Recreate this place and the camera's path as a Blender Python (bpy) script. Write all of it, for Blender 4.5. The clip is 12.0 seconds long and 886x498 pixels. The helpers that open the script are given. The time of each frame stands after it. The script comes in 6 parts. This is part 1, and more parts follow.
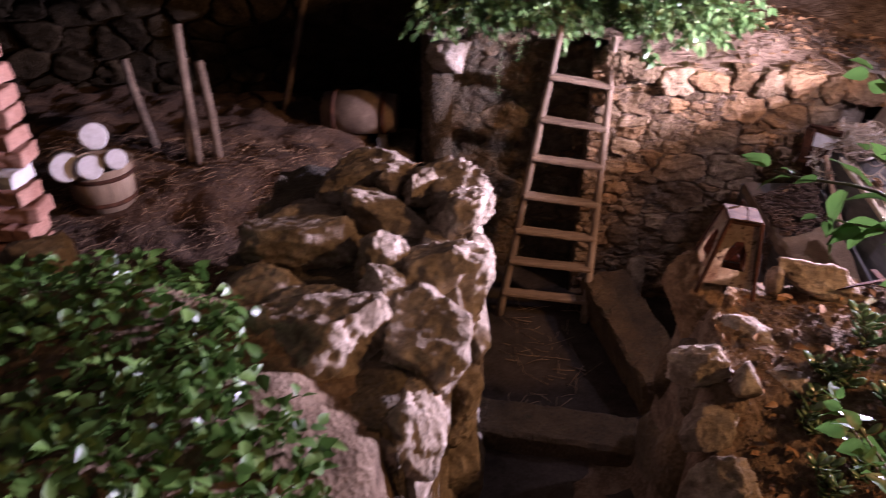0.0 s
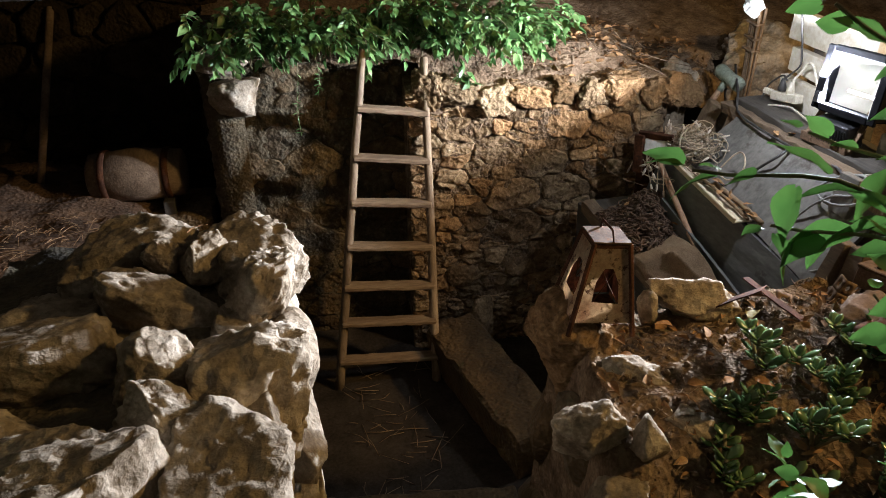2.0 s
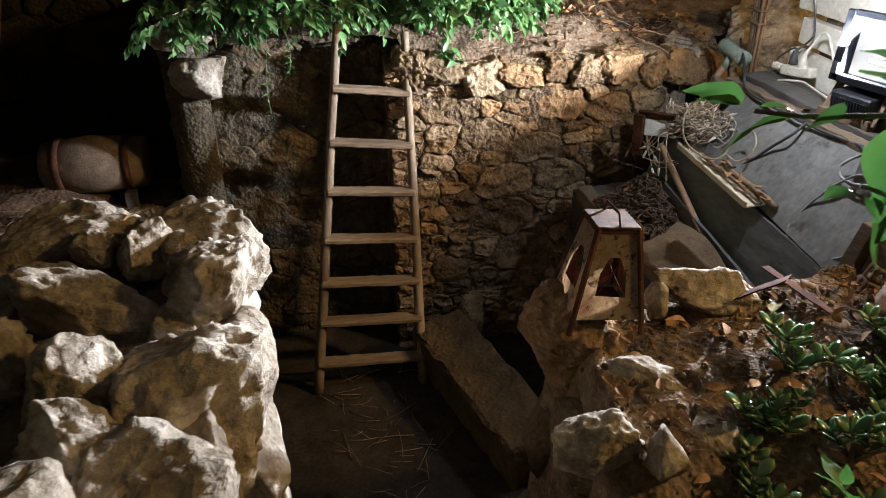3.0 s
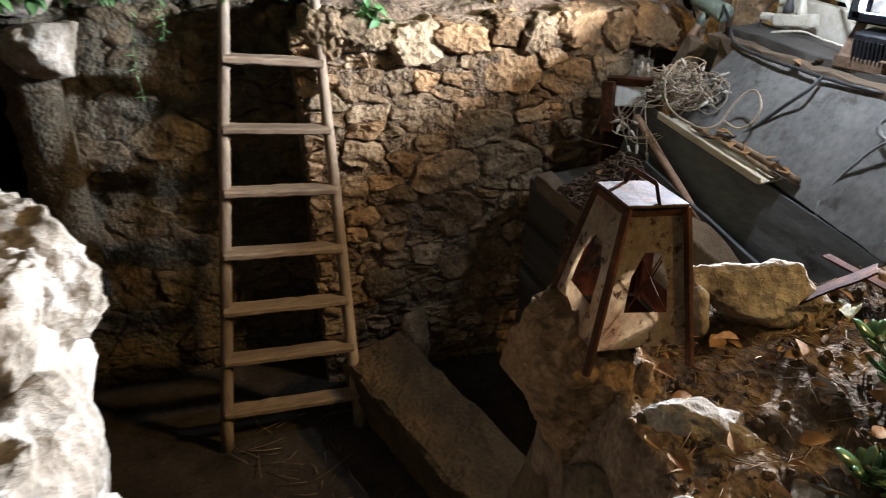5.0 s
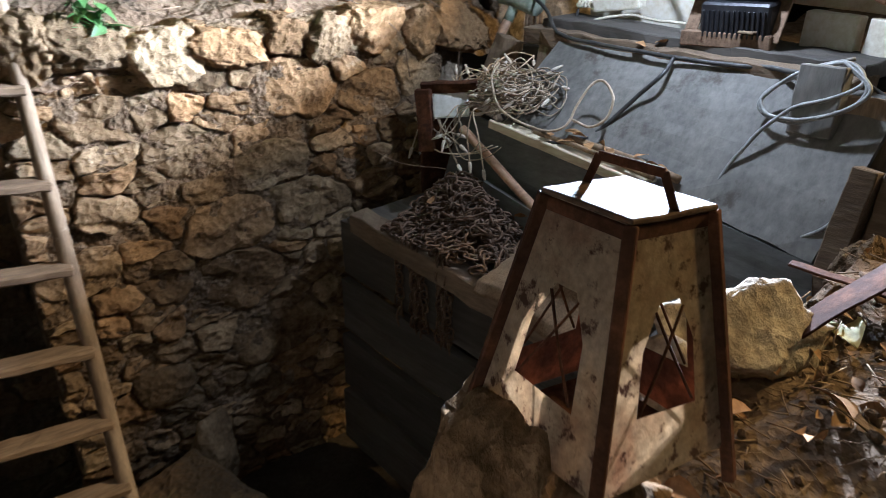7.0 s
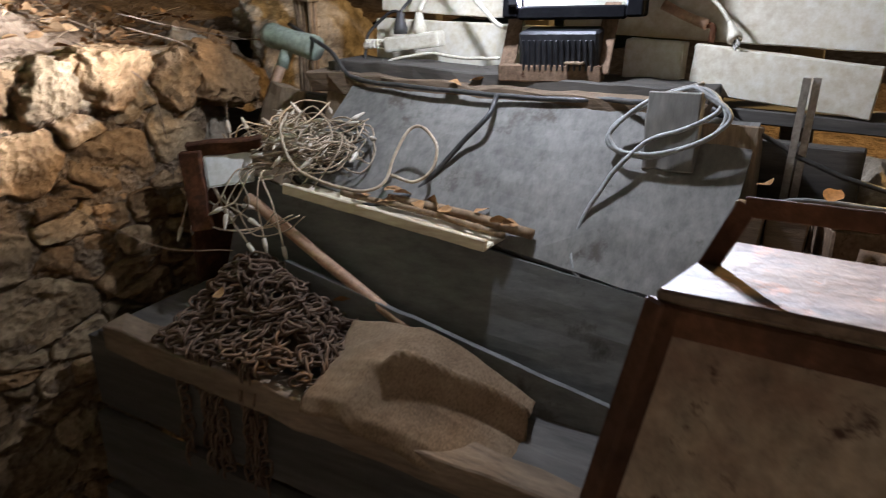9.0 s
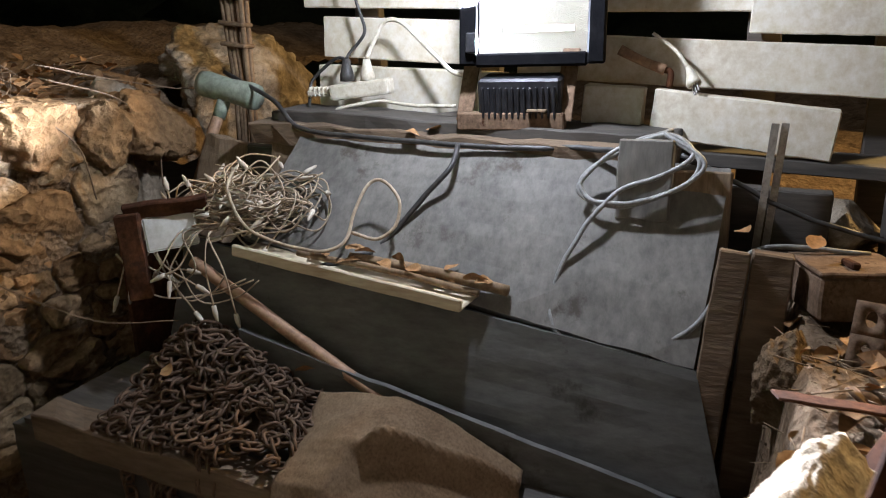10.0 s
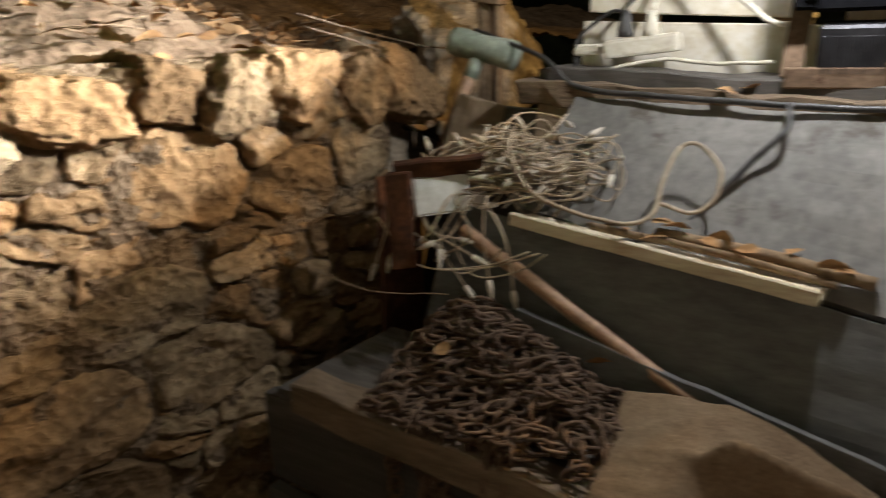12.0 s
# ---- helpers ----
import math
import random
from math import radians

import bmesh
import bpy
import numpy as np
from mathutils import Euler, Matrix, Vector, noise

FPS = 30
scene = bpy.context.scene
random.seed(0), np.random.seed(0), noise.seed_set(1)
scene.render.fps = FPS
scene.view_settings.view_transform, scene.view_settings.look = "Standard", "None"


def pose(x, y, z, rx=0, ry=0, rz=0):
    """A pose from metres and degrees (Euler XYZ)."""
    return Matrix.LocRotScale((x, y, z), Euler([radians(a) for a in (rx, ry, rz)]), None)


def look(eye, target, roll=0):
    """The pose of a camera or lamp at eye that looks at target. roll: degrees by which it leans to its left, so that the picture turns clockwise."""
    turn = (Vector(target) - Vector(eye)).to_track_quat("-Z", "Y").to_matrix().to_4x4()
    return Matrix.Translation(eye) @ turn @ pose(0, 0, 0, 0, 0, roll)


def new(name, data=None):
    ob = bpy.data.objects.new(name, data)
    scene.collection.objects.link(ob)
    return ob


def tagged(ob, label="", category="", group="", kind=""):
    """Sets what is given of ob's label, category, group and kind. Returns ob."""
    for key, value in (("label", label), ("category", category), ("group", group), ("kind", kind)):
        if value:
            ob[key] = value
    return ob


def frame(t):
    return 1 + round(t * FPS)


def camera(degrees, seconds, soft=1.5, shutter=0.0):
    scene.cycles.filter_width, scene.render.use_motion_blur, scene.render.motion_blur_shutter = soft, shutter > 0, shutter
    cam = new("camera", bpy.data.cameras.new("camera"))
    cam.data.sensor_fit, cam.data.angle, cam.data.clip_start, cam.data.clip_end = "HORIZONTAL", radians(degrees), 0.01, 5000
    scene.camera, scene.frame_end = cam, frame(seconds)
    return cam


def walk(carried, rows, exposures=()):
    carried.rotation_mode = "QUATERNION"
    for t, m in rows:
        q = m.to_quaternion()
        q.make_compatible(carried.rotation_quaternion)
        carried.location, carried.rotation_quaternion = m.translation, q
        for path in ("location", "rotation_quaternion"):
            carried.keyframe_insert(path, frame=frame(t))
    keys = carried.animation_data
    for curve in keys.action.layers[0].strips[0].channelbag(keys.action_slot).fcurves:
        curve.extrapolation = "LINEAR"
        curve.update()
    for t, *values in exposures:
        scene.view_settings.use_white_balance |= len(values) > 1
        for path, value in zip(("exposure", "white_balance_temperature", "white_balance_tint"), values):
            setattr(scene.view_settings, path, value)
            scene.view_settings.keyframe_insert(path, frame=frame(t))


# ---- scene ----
cam = camera(62.5, 12.0, soft=0.9, shutter=0.5)
PATH = [
    (0, (0.1, 0.026, 1.808), (0.051, 1.742, 0.782), 0.5),
    (0.5, (0.129, 0.132, 1.762), (0.307, 1.869, 0.787), 0.4),
    (1, (0.166, 0.217, 1.726), (0.46, 1.961, 0.792), 0.2),
    (1.5, (0.167, 0.322, 1.666), (0.542, 2.061, 0.753), -0.2),
    (2, (0.153, 0.391, 1.635), (0.56, 2.124, 0.723), -0.7),
    (2.5, (0.164, 0.461, 1.587), (0.595, 2.185, 0.668), -0.8),
    (2.7, (0.181, 0.494, 1.565), (0.612, 2.216, 0.645), -0.9),
    (4.3, (0.242, 0.811, 1.406), (0.728, 2.518, 0.482), -1.5),
    (4.5, (0.244, 0.852, 1.382), (0.763, 2.551, 0.464), -1.3),
    (5, (0.285, 0.956, 1.309), (0.918, 2.628, 0.412), -1.1),
    (5.5, (0.315, 1.032, 1.262), (1.085, 2.652, 0.377), -1.0),
    (6, (0.342, 1.146, 1.211), (1.272, 2.697, 0.356), -1.2),
    (6.5, (0.36, 1.245, 1.192), (1.423, 2.728, 0.371), -1.5),
    (6.7, (0.381, 1.287, 1.164), (1.483, 2.748, 0.358), -1.6),
    (8.3, (0.479, 1.524, 1.1), (1.96, 2.677, 0.41), -1.5),
    (8.5, (0.499, 1.555, 1.079), (2.027, 2.653, 0.4), -1.4),
    (9, (0.545, 1.607, 1.067), (2.183, 2.559, 0.425), -1.4),
    (9.5, (0.564, 1.659, 1.081), (2.276, 2.495, 0.471), -1.7),
    (10, (0.573, 1.699, 1.086), (2.334, 2.463, 0.523), -1.9),
    (10.5, (0.61, 1.755, 1.048), (2.396, 2.479, 0.515), -1.7),
    (11, (0.641, 1.793, 1.026), (2.419, 2.541, 0.498), -1.6),
    (11.5, (0.628, 1.863, 1.023), (2.345, 2.727, 0.47), -1.5),
    (12, (0.594, 1.953, 1.016), (2.182, 3.037, 0.463), -1.5),
]
walk(cam, [(t, look(eye, target, roll)) for t, eye, target, roll in PATH],
     exposures=[(0.0, 0.55, 5450, 58), (0.4, 0.5, 5500, 46), (0.9, 0.42, 5350, 24), (1.4, 0.36, 5350, 13), (2.7, 0.38, 5200, 12), (5.0, 0.52, 4950, 10), (6.7, 0.72, 4650, 10),
                (9.0, 0.76, 5050, 13), (10.5, 0.74, 5150, 13), (11.5, 0.74, 5250, 12), (12.0, 0.62, 5700, 10)])

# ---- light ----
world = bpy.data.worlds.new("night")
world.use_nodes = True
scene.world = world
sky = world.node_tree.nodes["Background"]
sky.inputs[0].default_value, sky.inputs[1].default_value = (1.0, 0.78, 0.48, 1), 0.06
scene.view_settings.exposure = 0.0


def lamp(name, kind, m, power, colour, **settings):
    data = bpy.data.lights.new(name, kind)
    data.energy, data.color = power, colour
    for key, value in settings.items():
        if key == "size":
            data.size = value
        if key == "size_y":
            data.shape, data.size_y = "RECTANGLE", value
        if key == "radius":
            data.shadow_soft_size = value
        if key == "spread":
            data.spread = radians(value)
    ob = new(name, data)
    ob.matrix_world = m
    return ob


# the floodlight's two beams (up the wall, and out over the bank), an added fill lamp, and an added, unseen amber lamp
# to the east
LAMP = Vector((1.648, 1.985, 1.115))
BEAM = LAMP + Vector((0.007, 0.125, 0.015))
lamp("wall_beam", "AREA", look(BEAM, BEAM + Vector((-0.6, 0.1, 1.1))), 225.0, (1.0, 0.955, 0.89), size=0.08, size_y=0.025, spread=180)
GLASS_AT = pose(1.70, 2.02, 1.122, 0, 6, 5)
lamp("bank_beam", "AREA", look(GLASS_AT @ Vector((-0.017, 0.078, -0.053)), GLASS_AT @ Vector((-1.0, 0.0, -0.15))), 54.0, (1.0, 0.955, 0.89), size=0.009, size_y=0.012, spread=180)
# fill lamp added in front of the floodlight to brighten boards and panel
lamp("board_fill", "POINT", Matrix.Translation((1.50, 2.05, 1.28)), 8.0, (1.0, 0.93, 0.83), radius=0.02)
lamp("added_amber_light", "AREA", look((2.9, 0.8, 2.2), (0.4, 2.4, 0.5)), 15.0, (1.0, 0.58, 0.16), size=0.2, size_y=0.2, spread=110)


# ---- materials ----
def nodes_of(name):
    m = bpy.data.materials.new(name)
    m.use_nodes = True
    t = m.node_tree
    return m, t, t.nodes["Principled BSDF"]


def surface(name, colours, scale=8.0, rough=0.85, bump=0.4, fine=60.0, metal=0.0, vary=0.0, spots=None, stretch=(1, 1, 1),
            spot_scale=14.0, spot_at=0.58, bump_size=0.01, contrast=0.25, island=False, tint=None, rough_low=None, pits=0.0):
    """Colours mixed by broad and fine noise, with spots, relief and a change of tone from piece to piece."""
    m, t, b = nodes_of(name)
    n, l = t.nodes, t.links
    co = n.new("ShaderNodeTexCoord")
    mp = n.new("ShaderNodeMapping")
    mp.inputs["Scale"].default_value = stretch
    l.new(co.outputs["Object"], mp.inputs["Vector"])
    info = n.new("ShaderNodeObjectInfo")
    geo = n.new("ShaderNodeNewGeometry")
    piece = geo.outputs["Random Per Island"] if island else info.outputs["Random"]
    broad = n.new("ShaderNodeTexNoise")
    broad.noise_dimensions = "4D"
    broad.inputs["Scale"].default_value, broad.inputs["Detail"].default_value, broad.inputs["Roughness"].default_value = scale, 6, 0.62
    l.new(mp.outputs[0], broad.inputs["Vector"])
    wv = n.new("ShaderNodeMath")
    wv.operation, wv.inputs[1].default_value = "MULTIPLY", 30.0
    l.new(piece, wv.inputs[0])
    l.new(wv.outputs[0], broad.inputs["W"])
    grain = n.new("ShaderNodeTexNoise")
    grain.inputs["Scale"].default_value, grain.inputs["Detail"].default_value, grain.inputs["Roughness"].default_value = fine, 5, 0.7
    l.new(mp.outputs[0], grain.inputs["Vector"])
    ramp = n.new("ShaderNodeValToRGB")
    el = ramp.color_ramp.elements
    lo, hi = 0.5 - contrast, 0.5 + contrast
    for i, c in enumerate(colours):
        at = lo + (hi - lo) * i / max(1, len(colours) - 1)
        e = el[i] if i < 2 else el.new(at)
        e.position, e.color = at, (*c, 1)
    l.new(broad.outputs["Fac"], ramp.inputs["Fac"])
    last = ramp.outputs[0]
    gr = n.new("ShaderNodeMix")
    gr.data_type, gr.blend_type = "RGBA", "OVERLAY"
    gr.inputs[0].default_value = 0.8
    l.new(last, gr.inputs[6])
    l.new(grain.outputs["Fac"], gr.inputs[7])
    last = gr.outputs[2]
    if spots:
        sp = n.new("ShaderNodeTexNoise")
        sp.inputs["Scale"].default_value, sp.inputs["Detail"].default_value, sp.inputs["Roughness"].default_value = spot_scale, 8, 0.7
        l.new(co.outputs["Object"], sp.inputs["Vector"])
        sr = n.new("ShaderNodeValToRGB")
        sr.color_ramp.elements[0].position, sr.color_ramp.elements[1].position = spot_at, spot_at + 0.08
        l.new(sp.outputs["Fac"], sr.inputs["Fac"])
        mx = n.new("ShaderNodeMix")
        mx.data_type = "RGBA"
        l.new(sr.outputs[0], mx.inputs[0])
        l.new(last, mx.inputs[6])
        mx.inputs[7].default_value = (*spots, 1)
        last = mx.outputs[2]
    if vary:
        if tint:
            tm = n.new("ShaderNodeMix")
            tm.data_type, tm.blend_type = "RGBA", "MULTIPLY"
            pw = n.new("ShaderNodeMath")
            pw.operation = "FRACT"
            l.new(wv.outputs[0], pw.inputs[0])
            l.new(pw.outputs[0], tm.inputs[0])
            l.new(last, tm.inputs[6])
            tm.inputs[7].default_value = (*tint, 1)
            last = tm.outputs[2]
        hs = n.new("ShaderNodeHueSaturation")
        mr = n.new("ShaderNodeMapRange")
        mr.inputs[3].default_value, mr.inputs[4].default_value = 1 - vary, 1 + vary
        l.new(piece, mr.inputs[0])
        l.new(mr.outputs[0], hs.inputs["Value"])
        l.new(last, hs.inputs["Color"])
        last = hs.outputs[0]
    l.new(last, b.inputs["Base Color"])
    b.inputs["Metallic"].default_value = metal
    if rough_low is None:
        b.inputs["Roughness"].default_value = rough
    else:
        rr = n.new("ShaderNodeMapRange")
        rr.inputs[1].default_value, rr.inputs[2].default_value = 0.3, 0.7
        rr.inputs[3].default_value, rr.inputs[4].default_value = rough_low, rough
        l.new(grain.outputs["Fac"], rr.inputs[0])
        l.new(rr.outputs[0], b.inputs["Roughness"])
    if bump:
        add = n.new("ShaderNodeMath")
        add.operation = "MULTIPLY_ADD"
        add.inputs[1].default_value = 0.35
        l.new(grain.outputs["Fac"], add.inputs[0])
        l.new(broad.outputs["Fac"], add.inputs[2])
        height = add.outputs[0]
        if pits:
            vo = n.new("ShaderNodeTexVoronoi")
            vo.inputs["Scale"].default_value = pits
            l.new(mp.outputs[0], vo.inputs["Vector"])
            ad2 = n.new("ShaderNodeMath")
            ad2.operation = "MULTIPLY_ADD"
            ad2.inputs[1].default_value = 0.5
            l.new(vo.outputs["Distance"], ad2.inputs[0])
            l.new(height, ad2.inputs[2])
            height = ad2.outputs[0]
        bp = n.new("ShaderNodeBump")
        bp.inputs["Strength"].default_value, bp.inputs["Distance"].default_value = bump, bump_size
        l.new(height, bp.inputs["Height"])
        l.new(bp.outputs[0], b.inputs["Normal"])
    return m


STONE = surface("weathered_stone", [(0.065, 0.044, 0.024), (0.235, 0.17, 0.096), (0.39, 0.3, 0.185)], 12, 0.92, 1.0, 110, vary=0.42,
                spots=(0.46, 0.39, 0.29), spot_at=0.64, tint=(0.95, 0.78, 0.62), bump_size=0.016, pits=60)
# pit and west wall shade is put into these stone and mortar colours
SHADESTONE = surface("shaded_stone", [(0.036, 0.027, 0.013), (0.1, 0.074, 0.037), (0.175, 0.135, 0.07)], 10, 0.85, 1.0, 100, vary=0.35,
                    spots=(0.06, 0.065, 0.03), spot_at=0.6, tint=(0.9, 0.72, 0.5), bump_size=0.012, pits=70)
SHADEMORTAR = surface("shaded_earth_mortar", [(0.032, 0.025, 0.013), (0.085, 0.066, 0.036), (0.14, 0.11, 0.064)], 20, 0.9, 1.0, 120, bump_size=0.012, pits=90)
# darker copy of the grey sheet, with the step's shade in its colour
SHADEBOARD = surface("shaded_grey_board", [(0.055, 0.056, 0.054), (0.1, 0.1, 0.095), (0.15, 0.148, 0.138)], 7, 0.7, 0.3, 70, bump_size=0.003,
                    spots=(0.045, 0.04, 0.035), spot_scale=9, spot_at=0.58, stretch=(1, 0.3, 1))
BULB = surface("dusty_bulb_socket", [(0.36, 0.31, 0.24), (0.55, 0.49, 0.4), (0.66, 0.6, 0.5)], 40, 0.5, 0.1, 100)
LIME = surface("pale_limestone", [(0.08, 0.06, 0.038), (0.27, 0.222, 0.16), (0.52, 0.46, 0.375)], 14, 0.92, 1.0, 95, vary=0.2,
               spots=(0.16, 0.13, 0.09), spot_at=0.59, bump_size=0.012, pits=45)
MORTAR = surface("earth_mortar", [(0.06, 0.041, 0.023), (0.175, 0.123, 0.074), (0.29, 0.215, 0.14)], 22, 0.95, 1.0, 130, bump_size=0.02, pits=95)
EARTH = surface("dry_earth", [(0.05, 0.034, 0.02), (0.16, 0.111, 0.069), (0.28, 0.21, 0.138)], 18, 0.95, 1.0, 110, bump_size=0.01,
                spots=(0.25, 0.19, 0.12), spot_at=0.62, pits=80)
REDEARTH = surface("red_brown_earth", [(0.03, 0.017, 0.008), (0.085, 0.048, 0.024), (0.15, 0.09, 0.046)], 14, 0.95, 1.0, 100, bump_size=0.01, spots=(0.12, 0.07, 0.035), spot_at=0.62, pits=70)
# dark soil, darkened further to stand in for the pit's shade
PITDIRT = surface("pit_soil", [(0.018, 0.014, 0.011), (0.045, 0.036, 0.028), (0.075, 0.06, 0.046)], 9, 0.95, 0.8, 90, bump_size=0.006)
WOODGREY = surface("weathered_wood", [(0.09, 0.058, 0.032), (0.23, 0.165, 0.1), (0.37, 0.29, 0.195)], 16, 0.8, 0.6, 140, vary=0.15,
                   stretch=(1, 1, 0.12), bump_size=0.004, spots=(0.45, 0.38, 0.28), spot_scale=40, spot_at=0.66)
TREAD = surface("ladder_tread_wood", [(0.085, 0.052, 0.027), (0.22, 0.15, 0.085), (0.35, 0.265, 0.17)], 16, 0.8, 0.6, 140, vary=0.15,
                stretch=(0.14, 1, 1), bump_size=0.004)
DARKWOOD = surface("damp_dark_plank", [(0.03, 0.028, 0.025), (0.075, 0.066, 0.056), (0.13, 0.11, 0.09)], 12, 0.75, 0.5, 120, vary=0.2,
                   stretch=(1, 0.1, 1), bump_size=0.004)
BEAMWOOD = surface("rotten_beam", [(0.06, 0.04, 0.025), (0.15, 0.105, 0.065), (0.25, 0.18, 0.115)], 16, 0.9, 0.9, 140, stretch=(1, 0.16, 1), bump_size=0.006)
RUST = surface("rusted_sheet", [(0.022, 0.013, 0.01), (0.065, 0.03, 0.017), (0.17, 0.072, 0.032)], 26, 0.9, 0.7, 160, metal=0.0,
               bump_size=0.002, spots=(0.06, 0.03, 0.02), spot_scale=30)
OLDIRON = surface("dusty_old_iron", [(0.07, 0.045, 0.028), (0.17, 0.115, 0.075), (0.27, 0.19, 0.13)], 30, 0.85, 0.6, 150, metal=0.1, bump_size=0.002, spots=(0.06, 0.03, 0.018), spot_scale=45, spot_at=0.58)
RUSTPAINT = surface("flaking_painted_sheet", [(0.2, 0.09, 0.042), (0.4, 0.3, 0.19), (0.5, 0.41, 0.29)], 18, 0.75, 0.6, 130, metal=0.1,
                    bump_size=0.003, spots=(0.075, 0.032, 0.016), spot_scale=62, spot_at=0.55)
LANTERNTOP = surface("pale_rust_top", [(0.045, 0.02, 0.01), (0.1, 0.066, 0.042), (0.15, 0.108, 0.072)], 40, 0.75, 0.5, 160, metal=0.1,
                     bump_size=0.003, spots=(0.18, 0.08, 0.035), spot_scale=55, spot_at=0.55)
CHAINIRON = surface("rusty_chain_iron", [(0.05, 0.03, 0.02), (0.125, 0.08, 0.05), (0.21, 0.14, 0.09)], 30, 0.7, 0.5, 150, metal=0.45, bump_size=0.001, island=True, vary=0.3)
CEMENT = surface("grey_fibre_cement", [(0.085, 0.08, 0.072), (0.155, 0.146, 0.13), (0.23, 0.215, 0.188)], 4.5, 0.75, 0.25, 60, bump_size=0.003,
                 spots=(0.075, 0.064, 0.05), spot_scale=9, spot_at=0.57, stretch=(1, 1, 0.3))
BURLAP = surface("old_sacking", [(0.10, 0.066, 0.038), (0.19, 0.132, 0.08), (0.26, 0.19, 0.12)], 12, 0.95, 0.8, 260, bump_size=0.002)
WHITEBOARD = surface("cream_painted_board", [(0.56, 0.5, 0.39), (0.7, 0.64, 0.52), (0.77, 0.72, 0.61)], 5, 0.6, 0.12, 60, bump_size=0.002,
                     spots=(0.42, 0.36, 0.27), spot_scale=22, spot_at=0.68, vary=0.06)
BLACKMETAL = surface("black_cast_metal", [(0.012, 0.012, 0.014), (0.03, 0.03, 0.034), (0.055, 0.055, 0.06)], 40, 0.45, 0.3, 120, metal=0.5, bump_size=0.001)
FRAMEBLACK = surface("sooty_black_frame", [(0.003, 0.003, 0.004), (0.005, 0.005, 0.006), (0.009, 0.009, 0.01)], 40, 0.9, 0.2, 120)
FRAMEBLACK.node_tree.nodes["Principled BSDF"].inputs["Specular IOR Level"].default_value = 0.06
GALV = surface("dusty_grey_metal", [(0.2, 0.18, 0.16), (0.33, 0.31, 0.28), (0.42, 0.4, 0.37)], 30, 0.55, 0.3, 120, metal=0.6, bump_size=0.001)
WIRE = surface("yellowed_wire", [(0.2, 0.145, 0.09), (0.38, 0.3, 0.2), (0.55, 0.46, 0.34)], 40, 0.6, 0.1, 120, vary=0.3, island=True)
PLUG = surface("old_white_plastic", [(0.52, 0.47, 0.36), (0.66, 0.61, 0.5), (0.72, 0.68, 0.58)], 25, 0.45, 0.1, 100)
CABLE = surface("dusty_black_cable", [(0.02, 0.02, 0.02), (0.045, 0.042, 0.04), (0.09, 0.085, 0.08)], 40, 0.5, 0.2, 140, bump_size=0.0006)
GREYCABLE = surface("grey_cable", [(0.16, 0.16, 0.16), (0.27, 0.27, 0.26), (0.36, 0.36, 0.35)], 40, 0.45, 0.1, 140)
GREENPIPE = surface("weathered_green_pipe", [(0.17, 0.2, 0.15), (0.29, 0.33, 0.26), (0.4, 0.42, 0.34)], 18, 0.7, 0.4, 90, bump_size=0.002)
HANDLE = surface("brown_wooden_handle", [(0.2, 0.11, 0.06), (0.36, 0.22, 0.13), (0.45, 0.3, 0.19)], 18, 0.6, 0.3, 120, bump_size=0.001)
CANE = surface("dry_cane", [(0.1, 0.065, 0.038), (0.2, 0.14, 0.085), (0.3, 0.225, 0.145)], 18, 0.75, 0.3, 120, bump_size=0.001, vary=0.2)
YELLOWLEAF = surface("yellowed_fallen_leaf", [(0.2, 0.16, 0.04), (0.36, 0.3, 0.08), (0.46, 0.4, 0.16)], 24, 0.7, 0.4, 120, bump_size=0.001, spots=(0.2, 0.13, 0.05), spot_at=0.62)
DRYLEAF = surface("dry_fallen_leaf", [(0.14, 0.065, 0.028), (0.28, 0.16, 0.07), (0.4, 0.26, 0.13)], 20, 0.8, 0.4, 120, vary=0.35, island=True, bump_size=0.001)
STRAW = surface("old_straw", [(0.16, 0.095, 0.05), (0.32, 0.2, 0.1), (0.45, 0.31, 0.17)], 20, 0.85, 0.2, 90, vary=0.4, island=True)
BRICK = surface("worn_terracotta", [(0.24, 0.11, 0.07), (0.38, 0.2, 0.13), (0.46, 0.28, 0.2)], 16, 0.9, 0.6, 120, bump_size=0.003)
CREAMWOOD = surface("cream_slat", [(0.45, 0.37, 0.25), (0.6, 0.52, 0.37), (0.68, 0.6, 0.45)], 14, 0.7, 0.3, 120, stretch=(1, 0.15, 1), bump_size=0.002)
ENAMEL = surface("chipped_enamel", [(0.5, 0.49, 0.45), (0.66, 0.65, 0.6), (0.74, 0.73, 0.69)], 14, 0.4, 0.15, 70, spots=(0.3, 0.26, 0.2), spot_scale=18, spot_at=0.66)
BLOCKROOF = surface("light_block_board", [(0.012, 0.01, 0.008), (0.03, 0.024, 0.018), (0.06, 0.045, 0.03)], 9, 0.9, 0.6, 80)

# the recess's shade is put into this near-black stone colour
CAVESTONE = surface("shaded_recess_stone", [(0.012, 0.009, 0.005), (0.032, 0.024, 0.013), (0.06, 0.045, 0.025)], 10, 0.9, 1.0, 100, vary=0.35, bump_size=0.012, pits=70)
# dusty, dry surfaces have hardly any gloss
for dull in (LANTERNTOP, RUST, OLDIRON, DRYLEAF, EARTH, MORTAR, LIME, STONE, BURLAP, CANE, PITDIRT, CAVESTONE):
    dull.node_tree.nodes["Principled BSDF"].inputs["Specular IOR Level"].default_value = 0.08


